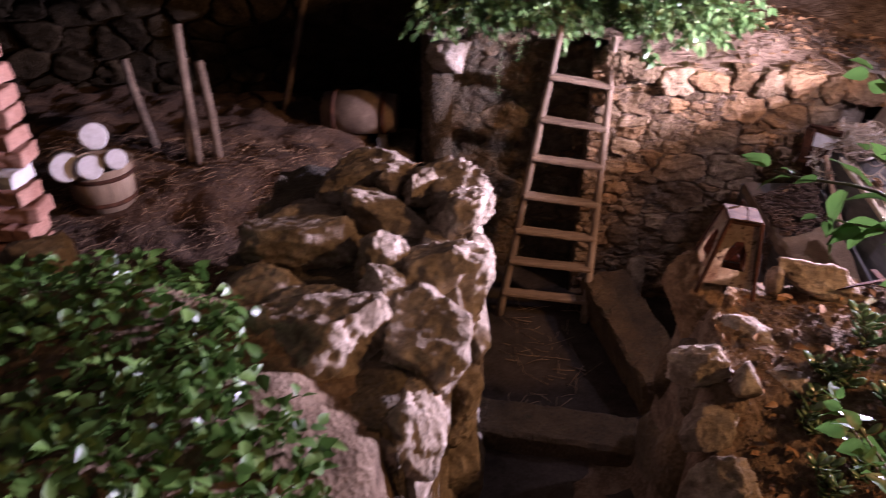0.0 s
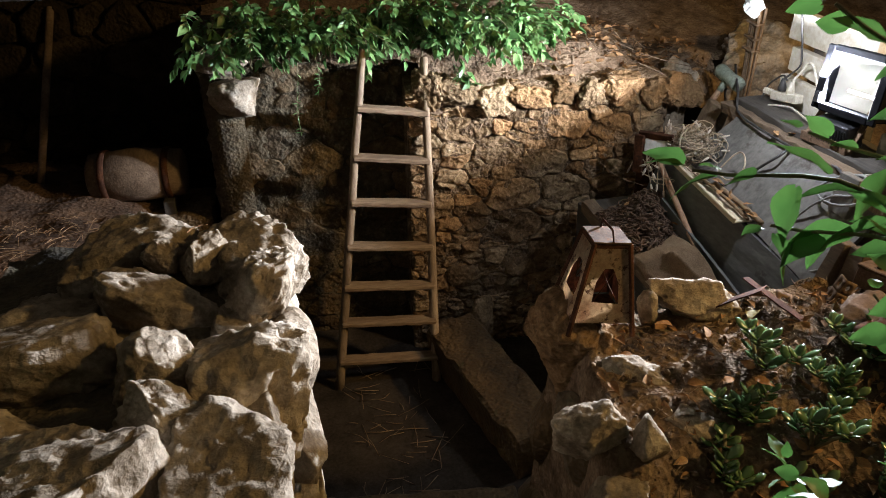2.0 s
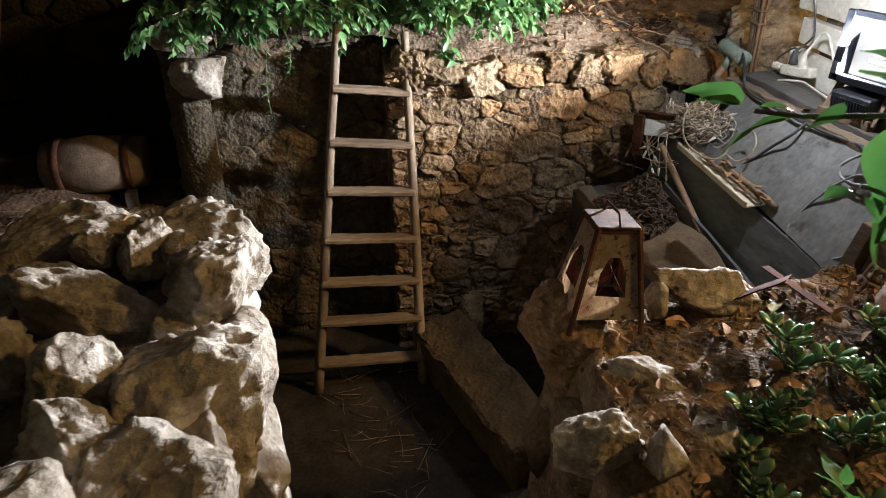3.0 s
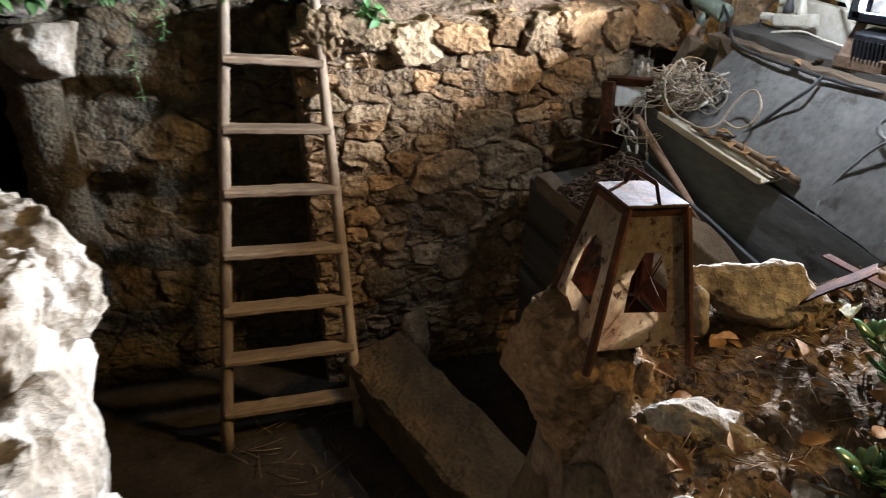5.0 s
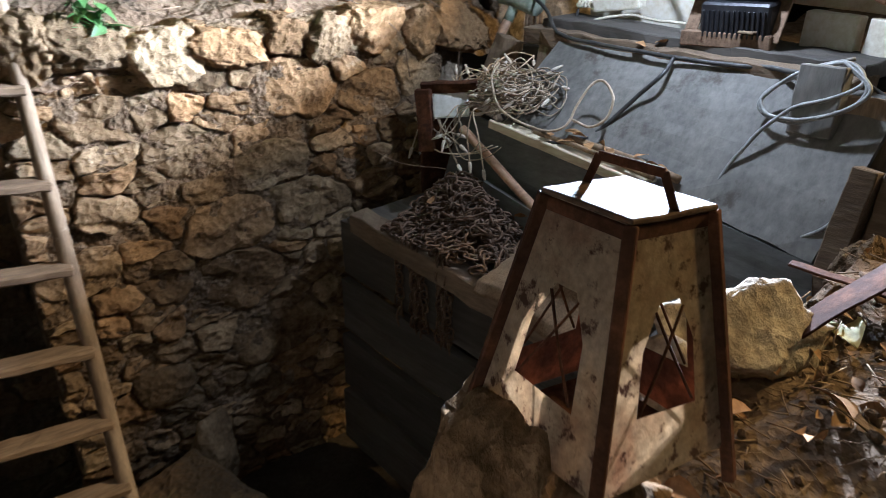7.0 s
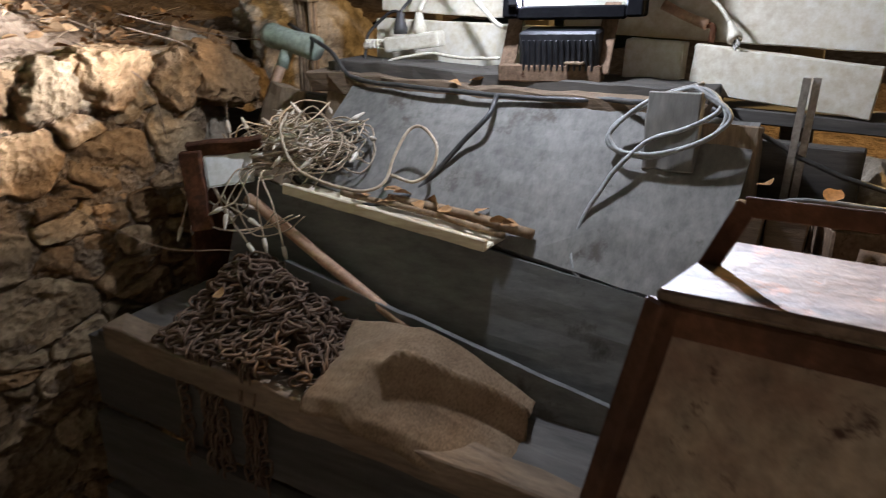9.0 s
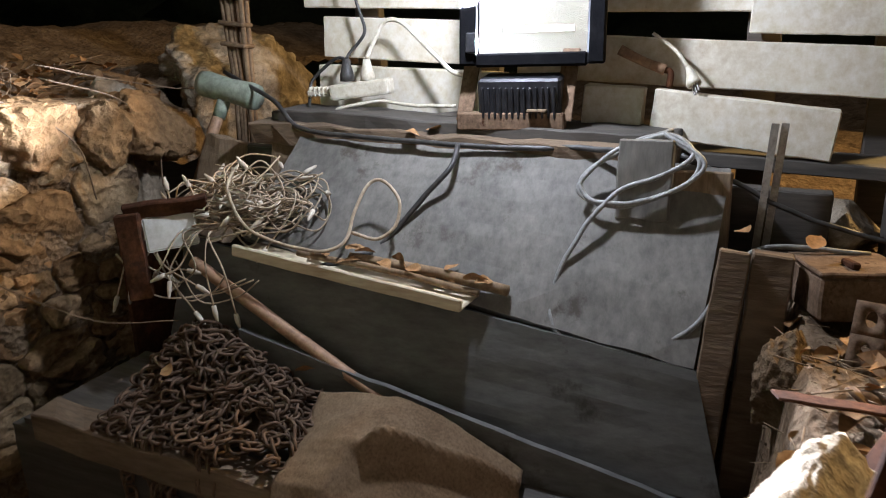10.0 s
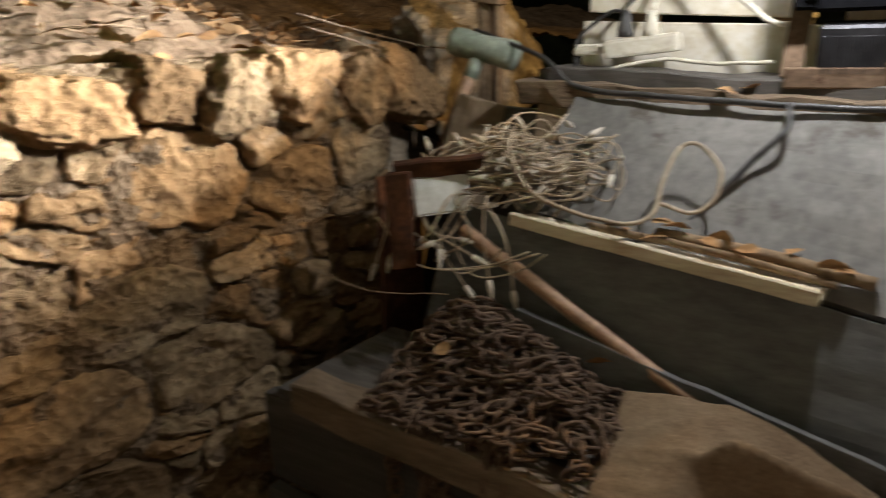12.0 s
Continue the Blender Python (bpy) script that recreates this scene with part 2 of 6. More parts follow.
def leaf_material(name, dark, mid, light, rough=0.4, through_light=0.25, coat=0.0):
    m, t, b = nodes_of(name)
    n, l = t.nodes, t.links
    geo = n.new("ShaderNodeNewGeometry")
    co = n.new("ShaderNodeTexCoord")
    no = n.new("ShaderNodeTexNoise")
    no.inputs["Scale"].default_value, no.inputs["Detail"].default_value = 55, 4
    l.new(co.outputs["Object"], no.inputs["Vector"])
    mx = n.new("ShaderNodeMath")
    mx.operation, mx.inputs[1].default_value = "MULTIPLY_ADD", 0.45
    l.new(no.outputs["Fac"], mx.inputs[0])
    sub = n.new("ShaderNodeMath")
    sub.operation, sub.inputs[1].default_value = "MULTIPLY", 0.7
    l.new(geo.outputs["Random Per Island"], sub.inputs[0])
    l.new(sub.outputs[0], mx.inputs[2])
    ramp = n.new("ShaderNodeValToRGB")
    e = ramp.color_ramp.elements
    e[0].position, e[0].color, e[1].position, e[1].color = 0.15, (*dark, 1), 0.95, (*light, 1)
    q = e.new(0.55)
    q.color = (*mid, 1)
    l.new(mx.outputs[0], ramp.inputs["Fac"])
    l.new(ramp.outputs[0], b.inputs["Base Color"])
    b.inputs["Roughness"].default_value = rough
    b.inputs["Coat Weight"].default_value = coat
    bp = n.new("ShaderNodeBump")
    bp.inputs["Strength"].default_value, bp.inputs["Distance"].default_value = 0.3, 0.002
    l.new(no.outputs["Fac"], bp.inputs["Height"])
    l.new(bp.outputs[0], b.inputs["Normal"])
    tr = n.new("ShaderNodeBsdfTranslucent")
    l.new(ramp.outputs[0], tr.inputs["Color"])
    ms = n.new("ShaderNodeMixShader")
    ms.inputs[0].default_value = through_light
    l.new(b.outputs[0], ms.inputs[1])
    l.new(tr.outputs[0], ms.inputs[2])
    l.new(ms.outputs[0], n["Material Output"].inputs["Surface"])
    return m


LEAF = leaf_material("wall_plant_leaf", (0.045, 0.095, 0.026), (0.1, 0.2, 0.055), (0.2, 0.32, 0.105), 0.38)
IVY = leaf_material("ground_cover_leaf", (0.035, 0.085, 0.014), (0.08, 0.175, 0.03), (0.15, 0.27, 0.055), 0.42)
BIGLEAF = leaf_material("shrub_leaf", (0.035, 0.085, 0.02), (0.07, 0.16, 0.03), (0.12, 0.25, 0.05), 0.45, 0.35)
JADE = leaf_material("succulent_leaf", (0.05, 0.1, 0.035), (0.1, 0.17, 0.06), (0.17, 0.25, 0.1), 0.2, 0.05, 0.3)
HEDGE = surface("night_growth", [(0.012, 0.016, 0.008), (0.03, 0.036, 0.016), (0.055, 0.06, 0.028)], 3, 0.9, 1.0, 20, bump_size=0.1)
STEM = surface("green_brown_stem", [(0.08, 0.07, 0.03), (0.16, 0.14, 0.07), (0.22, 0.19, 0.1)], 30, 0.7, 0.2, 90)

m, t, b = nodes_of("dirty_pane")
b.inputs["Base Color"].default_value = (0.75, 0.68, 0.55, 1)
b.inputs["Roughness"].default_value = 0.3
b.inputs["Transmission Weight"].default_value = 0.92
b.inputs["IOR"].default_value = 1.3
GLASS = m
m, t, b = nodes_of("lit_reflector")
b.inputs["Base Color"].default_value = (0.4, 0.38, 0.31, 1)
b.inputs["Roughness"].default_value = 0.4
b.inputs["Metallic"].default_value = 1.0
no = t.nodes.new("ShaderNodeTexVoronoi")
no.inputs["Scale"].default_value = 120
bp = t.nodes.new("ShaderNodeBump")
bp.inputs["Strength"].default_value, bp.inputs["Distance"].default_value = 0.7, 0.002
t.links.new(no.outputs["Distance"], bp.inputs["Height"])
t.links.new(bp.outputs[0], b.inputs["Normal"])
REFLECTOR = m
m, t, b = nodes_of("glowing_tube")
b.inputs["Emission Color"].default_value = (1.0, 0.93, 0.82, 1)
b.inputs["Emission Strength"].default_value = 1.2
GLOW = m


# ---- shapes ----
def mesh_of(name, verts, faces, material, smooth=True):
    me = bpy.data.meshes.new(name)
    me.from_pydata([tuple(v) for v in verts], [], faces)
    if smooth:
        me.shade_smooth()
    me.materials.append(material)
    me.update()
    return me


def mesh_part(name, verts, faces, material, parent=None, label="", smooth=True):
    ob = new(name, mesh_of(name, verts, faces, material, smooth))
    if parent:
        ob.parent = parent
    if label:
        ob["label"] = label
    return ob


def part(name, bm, material, parent=None, label="", smooth=False):
    me = bpy.data.meshes.new(name)
    bm.normal_update()
    bm.to_mesh(me)
    bm.free()
    if smooth:
        me.shade_smooth()
    me.materials.append(material)
    ob = new(name, me)
    if parent:
        ob.parent = parent
    if label:
        ob["label"] = label
    return ob


def thing(name, label, category, group="", kind="", at=(0, 0, 0)):
    ob = new(name)
    ob.empty_display_size = 0.02
    ob.location = at
    return tagged(ob, label, category, group, kind)


def add_box(bm, m, size, bevel=0.002, segments=1):
    made = bmesh.ops.create_cube(bm, size=1.0, matrix=m @ Matrix.Diagonal((*size, 1)))
    edges = list({e for v in made["verts"] for e in v.link_edges})
    if bevel:
        bmesh.ops.bevel(bm, geom=edges, offset=bevel, segments=segments, affect="EDGES", profile=0.6)
    return bm


def box(m, size, bevel=0.002, segments=1):
    return add_box(bmesh.new(), m, size, bevel, segments)


def worn_box(m, size, wear=0.003, cuts=3, seed=0, bevel=0.003):
    """A board or block with uneven faces and worn edges."""
    bm = bmesh.new()
    bmesh.ops.create_cube(bm, size=1.0, matrix=Matrix.Diagonal((*size, 1)))
    bmesh.ops.bevel(bm, geom=bm.edges[:], offset=bevel, segments=1, affect="EDGES")
    longest = max(size)
    for axis in range(3):
        n = int(cuts * size[axis] / longest * 3)
        for i in range(1, n):
            co = [0, 0, 0]
            no = [0, 0, 0]
            co[axis] = -size[axis] / 2 + size[axis] * i / n
            no[axis] = 1
            bmesh.ops.bisect_plane(bm, geom=bm.verts[:] + bm.edges[:] + bm.faces[:], plane_co=co, plane_no=no)
    for v in bm.verts:
        v.co += noise.noise_vector(v.co * 28 + Vector((seed * 3.7, seed, 0))) * wear
    bm.transform(m)
    return bm


def span(a, b):
    """The pose at the middle of a and b whose z runs along from a to b."""
    a, b = Vector(a), Vector(b)
    return Matrix.Translation((a + b) / 2) @ (b - a).to_track_quat("Z", "Y").to_matrix().to_4x4()


def tube_data(points, radius, sides=8, closed=False, cap=True, taper=None):
    pts = [Vector(p) for p in points]
    n = len(pts)
    verts, faces = [], []
    up = Vector((0.13, 0.21, 0.97))
    for i, p in enumerate(pts):
        a = pts[(i - 1) % n] if closed or i else p
        c = pts[(i + 1) % n] if closed or i < n - 1 else p
        d = (c - a).normalized()
        side = up.cross(d)
        if side.length < 1e-4:
            side = Vector((1, 0, 0)).cross(d)
        side.normalize()
        up = d.cross(side)
        r = radius * (taper(i / max(1, n - 1)) if taper else 1)
        for k in range(sides):
            w = 2 * math.pi * k / sides
            verts.append(p + r * (math.cos(w) * side + math.sin(w) * up))
    for i in range(n if closed else n - 1):
        j = (i + 1) % n
        for k in range(sides):
            q = (k + 1) % sides
            faces.append((i * sides + k, i * sides + q, j * sides + q, j * sides + k))
    if cap and not closed:
        faces.append(tuple(range(sides - 1, -1, -1)))
        faces.append(tuple((n - 1) * sides + k for k in range(sides)))
    return verts, faces


def tube(name, points, radius, material, parent=None, label="", sides=8, closed=False, taper=None):
    return mesh_part(name, *tube_data(points, radius, sides, closed, True, taper), material, parent, label)


def smooth_path(points, steps=8):
    """Catmull-Rom through the points."""
    p = [Vector(q) for q in points]
    p = [2 * p[0] - p[1]] + p + [2 * p[-1] - p[-2]]
    out = []
    for i in range(1, len(p) - 2):
        for k in range(steps):
            s = k / steps
            a, b2, c, d = p[i - 1], p[i], p[i + 1], p[i + 2]
            out.append(0.5 * (2 * b2 + (c - a) * s + (2 * a - 5 * b2 + 4 * c - d) * s * s + (3 * b2 - a - 3 * c + d) * s ** 3))
    out.append(p[-2])
    return out


def lathe(profile, m, sides=24):
    """Turns (radius, height) pairs round z; closed at both ends where the radius is 0."""
    verts, faces = [], []
    for r, h in profile:
        for k in range(sides):
            w = 2 * math.pi * k / sides
            verts.append(m @ Vector((r * math.cos(w), r * math.sin(w), h)))
    for i in range(len(profile) - 1):
        for k in range(sides):
            q = (k + 1) % sides
            faces.append((i * sides + k, i * sides + q, (i + 1) * sides + q, (i + 1) * sides + k))
    return verts, faces


def rock_data(at, size, seed, detail=3, facets=9, rough=0.16, turn=(0, 0, 0), depth=0.8, boxy=False):
    """An angular boulder: a ball cut by planes and broken up by noise."""
    rnd = random.Random(seed)
    bm = bmesh.new()
    bmesh.ops.create_icosphere(bm, subdivisions=detail, radius=1.0)
    planes = []
    for i in range(facets):
        d = Vector((rnd.gauss(0, 1), rnd.gauss(0, 1), rnd.gauss(0, 1))).normalized()
        planes.append((d, rnd.uniform(0.5, 0.85)))
    grow = 1.1
    if boxy:
        grow = 1.36
        planes = [(d, h + 0.12) for d, h in planes]
        for axis in ((1, 0, 0), (-1, 0, 0), (0, 1, 0), (0, -1, 0), (0, 0, 1), (0, 0, -1)):
            planes.append(((Vector(axis) + Vector((rnd.gauss(0, 0.16), rnd.gauss(0, 0.16), rnd.gauss(0, 0.16)))).normalized(), rnd.uniform(0.62, 0.76)))
    off = Vector((rnd.uniform(-50, 50), rnd.uniform(-50, 50), rnd.uniform(-50, 50)))
    m = Matrix.Translation(at) @ Euler([radians(a) for a in turn]).to_matrix().to_4x4() @ Matrix.Diagonal((*[s / 2 for s in size], 1))
    for v in bm.verts:
        c = v.co.copy()
        for d, h in planes:
            o = c.dot(d) - h
            if o > 0:
                c -= d * o * depth
        k = noise.fractal(c * 1.7 + off, 0.9, 2.1, 5) * rough * (0.4 if boxy else 1.0) + noise.fractal(c * 6 + off, 0.75, 2.2, 5) * rough * 0.45
        pit = noise.noise(c * 4.3 + off)
        k -= rough * 1.3 * max(0.0, pit - 0.18) + rough * 0.5 * max(0.0, noise.noise(c * 11 + off) - 0.1)
        k += 0.05 * rough * noise.ridged_multi_fractal(c * 9 + off, 0.9, 2.2, 4, 1.0, 2.0)
        c *= grow + k
        v.co = c
    bm.transform(m)
    return bm


def rock(name, at, size, seed, material, parent=None, label="", **kw):
    return part(name, rock_data(at, size, seed, **kw), material, parent, label, smooth=True)


# ---- ground ----
FLOOR = -0.04


def hedge():
    """Dark growth that closes the garden all round."""
    verts, faces = [], []
    n, rows = 160, 24
    for j in range(rows + 1):
        for i in range(n):
            a = 2 * math.pi * i / n
            h = j / rows
            d = 0.9 * noise.fractal(Vector((math.cos(a) * 5, math.sin(a) * 5, h * 7)), 0.8, 2.1, 5)
            r = 9.0 + d - 1.2 * h * h
            verts.append((0.5 + r * math.cos(a), 2.0 + r * math.sin(a), -0.2 + 4.8 * h * (1 + 0.25 * noise.noise(Vector((math.cos(a) * 6, math.sin(a) * 6, 2))))))
    for j in range(rows):
        for i in range(n):
            q = (i + 1) % n
            faces.append((j * n + i, j * n + q, (j + 1) * n + q, (j + 1) * n + i))
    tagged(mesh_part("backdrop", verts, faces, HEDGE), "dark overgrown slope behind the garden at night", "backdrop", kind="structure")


hedge()


def ground_height(x, y):
    return FLOOR + 0.012 * noise.noise(Vector((x * 6, y * 6, 1))) + 0.006 * noise.noise(Vector((x * 25, y * 25, 4)))


def grid_sheet(name, x0, x1, y0, y1, nx, ny, height, material, smooth=True):
    verts = [(x0 + (x1 - x0) * i / nx, y0 + (y1 - y0) * j / ny, 0) for j in range(ny + 1) for i in range(nx + 1)]
    verts = [(x, y, height(x, y)) for x, y, _ in verts]
    faces = [(j * (nx + 1) + i, j * (nx + 1) + i + 1, (j + 1) * (nx + 1) + i + 1, (j + 1) * (nx + 1) + i) for j in range(ny) for i in range(nx)]
    return mesh_part(name, verts, faces, material, smooth=smooth)


def spread(n, inner, outer):
    """Steps that are fine within inner and coarse out to outer."""
    a = [inner[0] + (inner[1] - inner[0]) * i / n for i in range(n + 1)]
    far = [0.3, 1.0, 3.0, 10.0, outer]
    return [inner[0] - f for f in reversed(far)] + a + [inner[1] + f for f in far]


xs, ys = spread(90, (-1.8, 2.2), 60), spread(110, (-0.6, 4.2), 60)
verts = [(x, y, ground_height(x, y)) for y in ys for x in xs]
w = len(xs)
faces = [(j * w + i, j * w + i + 1, (j + 1) * w + i + 1, (j + 1) * w + i) for j in range(len(ys) - 1) for i in range(w - 1)]
tagged(mesh_part("ground", verts, faces, PITDIRT), "dark trodden soil at the bottom of the pit, shade in its colour", "ground", kind="structure")


def lump(x, y, seed=0.0, s=1.0):
    return (0.05 * noise.fractal(Vector((x * 4 * s, y * 4 * s, seed)), 1.0, 2.0, 4) + 0.016 * noise.fractal(Vector((x * 18, y * 18, seed + 5)), 0.8, 2.1, 4))


def step(a, b, v):
    k = min(1, max(0, (v - a) / (b - a)))
    return k * k * (3 - 2 * k)


def bank_height(x, y):
    """The earth bank on which the lantern stands: steep towards the pit, rising away from it."""
    edge = 0.70 + 0.03 * noise.noise(Vector((y * 7, 0, 7))) - 0.06 * step(1.46, 1.36, y)
    side = step(edge - 0.035, edge + 0.035, x)
    back = step(1.80 - 0.07 * step(1.02, 1.2, x) + 0.02 * noise.noise(Vector((x * 9, 3, 0))), 1.70 - 0.06 * step(1.02, 1.2, x), y)
    top = 0.60 + 0.13 * step(1.1, 1.5, y) + 0.04 * step(0.8, 1.3, x) + lump(x, y, 2.0) * 0.7
    return FLOOR + (top - FLOOR) * side * back


bank = grid_sheet("earth_bank", 0.45, 2.3, -0.3, 1.95, 150, 150, bank_height, EARTH)
tagged(bank, "crumbling earth bank strewn with stones and dead leaves", "earth bank", kind="structure")


def straw_height(x, y):
    return 0.52 + 0.1 * step(2.0, 2.6, y) * step(-0.25, -0.6, x) + lump(x, y, 9.0) * 0.8 - 0.12 * step(-0.35, -0.1, x)


tagged(grid_sheet("cave_ground", -2.6, -0.02, 1.15, 3.9, 90, 100, straw_height, REDEARTH), "brown earth floor of the dark recess", "ground", kind="structure")


def ivy_height(x, y):
    return 1.0 + 0.07 * step(1.0, 0.3, y) - 0.10 * step(-0.25, 0.0, x) - 0.5 * step(1.15, 1.5, y) + lump(x, y, 4.0) - 1.0 * step(-0.02, 0.05, x)


tagged(grid_sheet("left_bank", -2.6, 0.06, 0.1, 1.5, 90, 60, ivy_height, EARTH), "earth bank covered with creeping plants", "earth bank", kind="structure")


# ---- stone walls ----
def clip(poly, p, n):
    """The part of a convex polygon on the side of p that n points away from."""
    out = []
    for i in range(len(poly)):
        a, b2 = poly[i], poly[(i + 1) % len(poly)]
        da, db = (a - p).dot(n), (b2 - p).dot(n)
        if da <= 0:
            out.append(a)
        if da * db < 0:
            out.append(a + (b2 - a) * (da / (da - db)))
    return out


def cells(w, h, course, length, seed, jitter=0.42, known=()):
    """Irregular coursed stones that fill w x h: convex polygons round jittered seeds, wider than high, large known ones first."""
    rnd = random.Random(seed)
    squash = 1.5
    sites, z2, row = [(Vector((x, z)), ((a + b * squash) / 4) ** 2) for x, z, a, b in known], 0.0, 0
    small = (0.24 * length) ** 2

    def place(x, z):
        for c, wt in sites[:len(known)]:
            if math.hypot(x - c.x, (z - c.y) * squash) < math.sqrt(wt) * 1.06 + 0.25 * length:
                return
        sites.append((Vector((x, z)), small * rnd.uniform(0.6, 1.4)))

    while z2 < h + course:
        hh = course * rnd.uniform(0.7, 1.35)
        x = -length * rnd.uniform(0, 1)
        while x < w + length:
            ll = length * rnd.uniform(0.45, 1.6)
            place(x + ll / 2, z2 + hh / 2 + hh * rnd.uniform(-jitter, jitter) * 0.6)
            if rnd.random() < 0.22:
                place(x + ll * rnd.uniform(0.2, 0.8), z2 + hh * rnd.uniform(0.8, 1.1))
            x += ll
        z2 += hh
        row += 1
    out = []
    for i, (p, wt) in enumerate(sites):
        poly = [Vector((0, 0)), Vector((w, 0)), Vector((w, h)), Vector((0, h))]
        for j, (o, wo) in enumerate(sites):
            if i == j or abs(o.x - p.x) > length * 2.6 + 0.2 or abs(o.y - p.y) > course * 3 + 0.15:
                continue
            d = o - p
            far = d.x ** 2 + (d.y * squash) ** 2
            poly = clip(poly, p + d * ((far + wt - wo) / (2 * far)), Vector((d.x, d.y * squash * squash)))
            if len(poly) < 3:
                break
        if len(poly) >= 3:
            out.append(poly)
    return out


def stone_data(poly, gap, proud, deep, seed, ring=22):
    """One stone of a wall in the wall's own plane (x along, y up, z out of it)."""
    rnd = random.Random(seed)
    c = sum(poly, Vector((0, 0))) / len(poly)
    area = 0.5 * sum(poly[i].x * poly[(i + 1) % len(poly)].y - poly[(i + 1) % len(poly)].x * poly[i].y for i in range(len(poly)))
    if area < 0.0005:
        return None
    off = Vector((rnd.uniform(-90, 90), rnd.uniform(-90, 90), rnd.uniform(-90, 90)))
    rim = []
    for k in range(ring):
        a = 2 * math.pi * k / ring
        d = Vector((math.cos(a), math.sin(a)))
        far = 9.0
        for i in range(len(poly)):
            p, q = poly[i], poly[(i + 1) % len(poly)]
            e = q - p
            den = d.x * e.y - d.y * e.x
            if abs(den) > 1e-9:
                u = ((p - c).x * e.y - (p - c).y * e.x) / den
                if 0 < u < far:
                    far = u
        far = max(0.004, far - gap * rnd.uniform(0.7, 1.3))
        far *= 1 + 0.09 * noise.fractal(Vector((d.x * 2.6, d.y * 2.6, seed * 0.37)), 0.7, 2.0, 4)
        rim.append(d * far)
    tiltx, tilty = rnd.uniform(-0.12, 0.12), rnd.uniform(-0.12, 0.12)
    verts, faces = [], []
    rings = [(1.0, -deep), (1.0, 0.35), (0.975, 0.8), (0.93, 0.96), (0.8, 1.0), (0.62, 1.0), (0.42, 1.0), (0.2, 1.0)]
    for f, hgt in rings:
        for v in rim:
            q = v * f
            z2 = hgt if hgt < 0 else hgt * proud
            if hgt > 0:
                z2 += (noise.fractal(Vector((q.x * 14, q.y * 30, 0)) + off, 0.8, 2.1, 5) * 0.016 - 0.016 * max(0.0, noise.noise(Vector((q.x * 30, q.y * 70, 7)) + off) - 0.15)) * min(1, hgt + 0.3) + q.x * tiltx + q.y * tilty
            verts.append((c.x + q.x, c.y + q.y, z2))
    n = len(rings)
    for i in range(n - 1):
        for k in range(ring):
            q = (k + 1) % ring
            faces.append((i * ring + k, i * ring + q, (i + 1) * ring + q, (i + 1) * ring + k))
    verts.append((c.x, c.y, proud + noise.noise(off) * 0.008))
    for k in range(ring):
        faces.append(((n - 1) * ring + k, (n - 1) * ring + (k + 1) % ring, len(verts) - 1))
    return verts, faces


def broken(p):
    """Shifts a point within the wall's plane, so that joints run crooked and stones on both sides still fit."""
    a = noise.noise_vector(Vector((p.x * 13, p.y * 17, 1.7))) * 0.016 + noise.noise_vector(Vector((p.x * 42, p.y * 48, 6.1))) * 0.006
    return Vector((p.x + a.x, p.y + a.y * 0.7, p.z))


def masonry(wall, m, w, h, course, length, seed, proud=0.018, gap=0.004, material=None, keep=None, ring=36, known=()):
    """Fills a wall's face with stones, each a part of the wall."""
    for i, poly in enumerate(cells(w, h, course, length, seed, known=known)):
        c = sum(poly, Vector((0, 0))) / len(poly)
        if (keep and not keep(c.x, c.y)) or (i >= len(known) and random.Random(seed * 7 + i).random() < 0.06):
            continue
        made = stone_data(poly, gap, proud * random.Random(seed * 99 + i).uniform(0.5, 1.6), 0.02, seed * 1000 + i, ring)
        if made:
            verts = [m @ broken(Vector(v)) for v in made[0]]
            mesh_part("stone", verts, made[1], material or STONE, wall)


def wall_back(name, m, w, h, thick, label, rough=0.012, n=70, material=None):
    """The rough body of a wall behind its stones: an uneven face on a solid block."""
    verts, faces = [], []
    nz = max(4, int(n * h / w))
    for j in range(nz + 1):
        for i in range(n + 1):
            x, y = w * i / n, h * j / nz
            verts.append(m @ Vector((x, y, rough * (0.4 + noise.fractal(Vector((x * 22, y * 22, 3)), 0.8, 2.1, 5)))))
    for j in range(nz):
        for i in range(n):
            a = j * (n + 1) + i
            faces.append((a, a + 1, a + n + 2, a + n + 1))
    k = len(verts)
    rimv = [j * (n + 1) for j in range(nz + 1)]
    for x, y in ((0, 0), (w, 0), (w, h), (0, h)):
        verts.append(m @ Vector((x, y, -thick)))
    bottom = list(range(n + 1))
    top = [nz * (n + 1) + i for i in range(n + 1)]
    left = [j * (n + 1) for j in range(nz + 1)]
    right = [j * (n + 1) + n for j in range(nz + 1)]
    faces.append(tuple(reversed(bottom)) + (k, k + 1))
    faces.append(tuple(top) + (k + 2, k + 3))
    faces.append(tuple(left) + (k + 3, k))
    faces.append(tuple(reversed(right)) + (k + 1, k + 2))
    faces.append((k + 3, k + 2, k + 1, k))
    return tagged(mesh_part(name, verts, faces, material or MORTAR), label, "stone wall", kind="structure")


def upright(a, b2, z0, batter=0.0):
    """A wall's frame: x from a to b2, y up, z out towards its face."""
    a, b2 = Vector((*a, z0)), Vector((*b2, z0))
    x = (b2 - a).normalized()
    out = x.cross(Vector((0, 0, 1)))
    y = (Vector((0, 0, 1)) - out * math.tan(radians(batter))).normalized()
    out = x.cross(y)
    return Matrix(((x.x, y.x, out.x, a.x), (x.y, y.y, out.y, a.y), (x.z, y.z, out.z, a.z), (0, 0, 0, 1)))


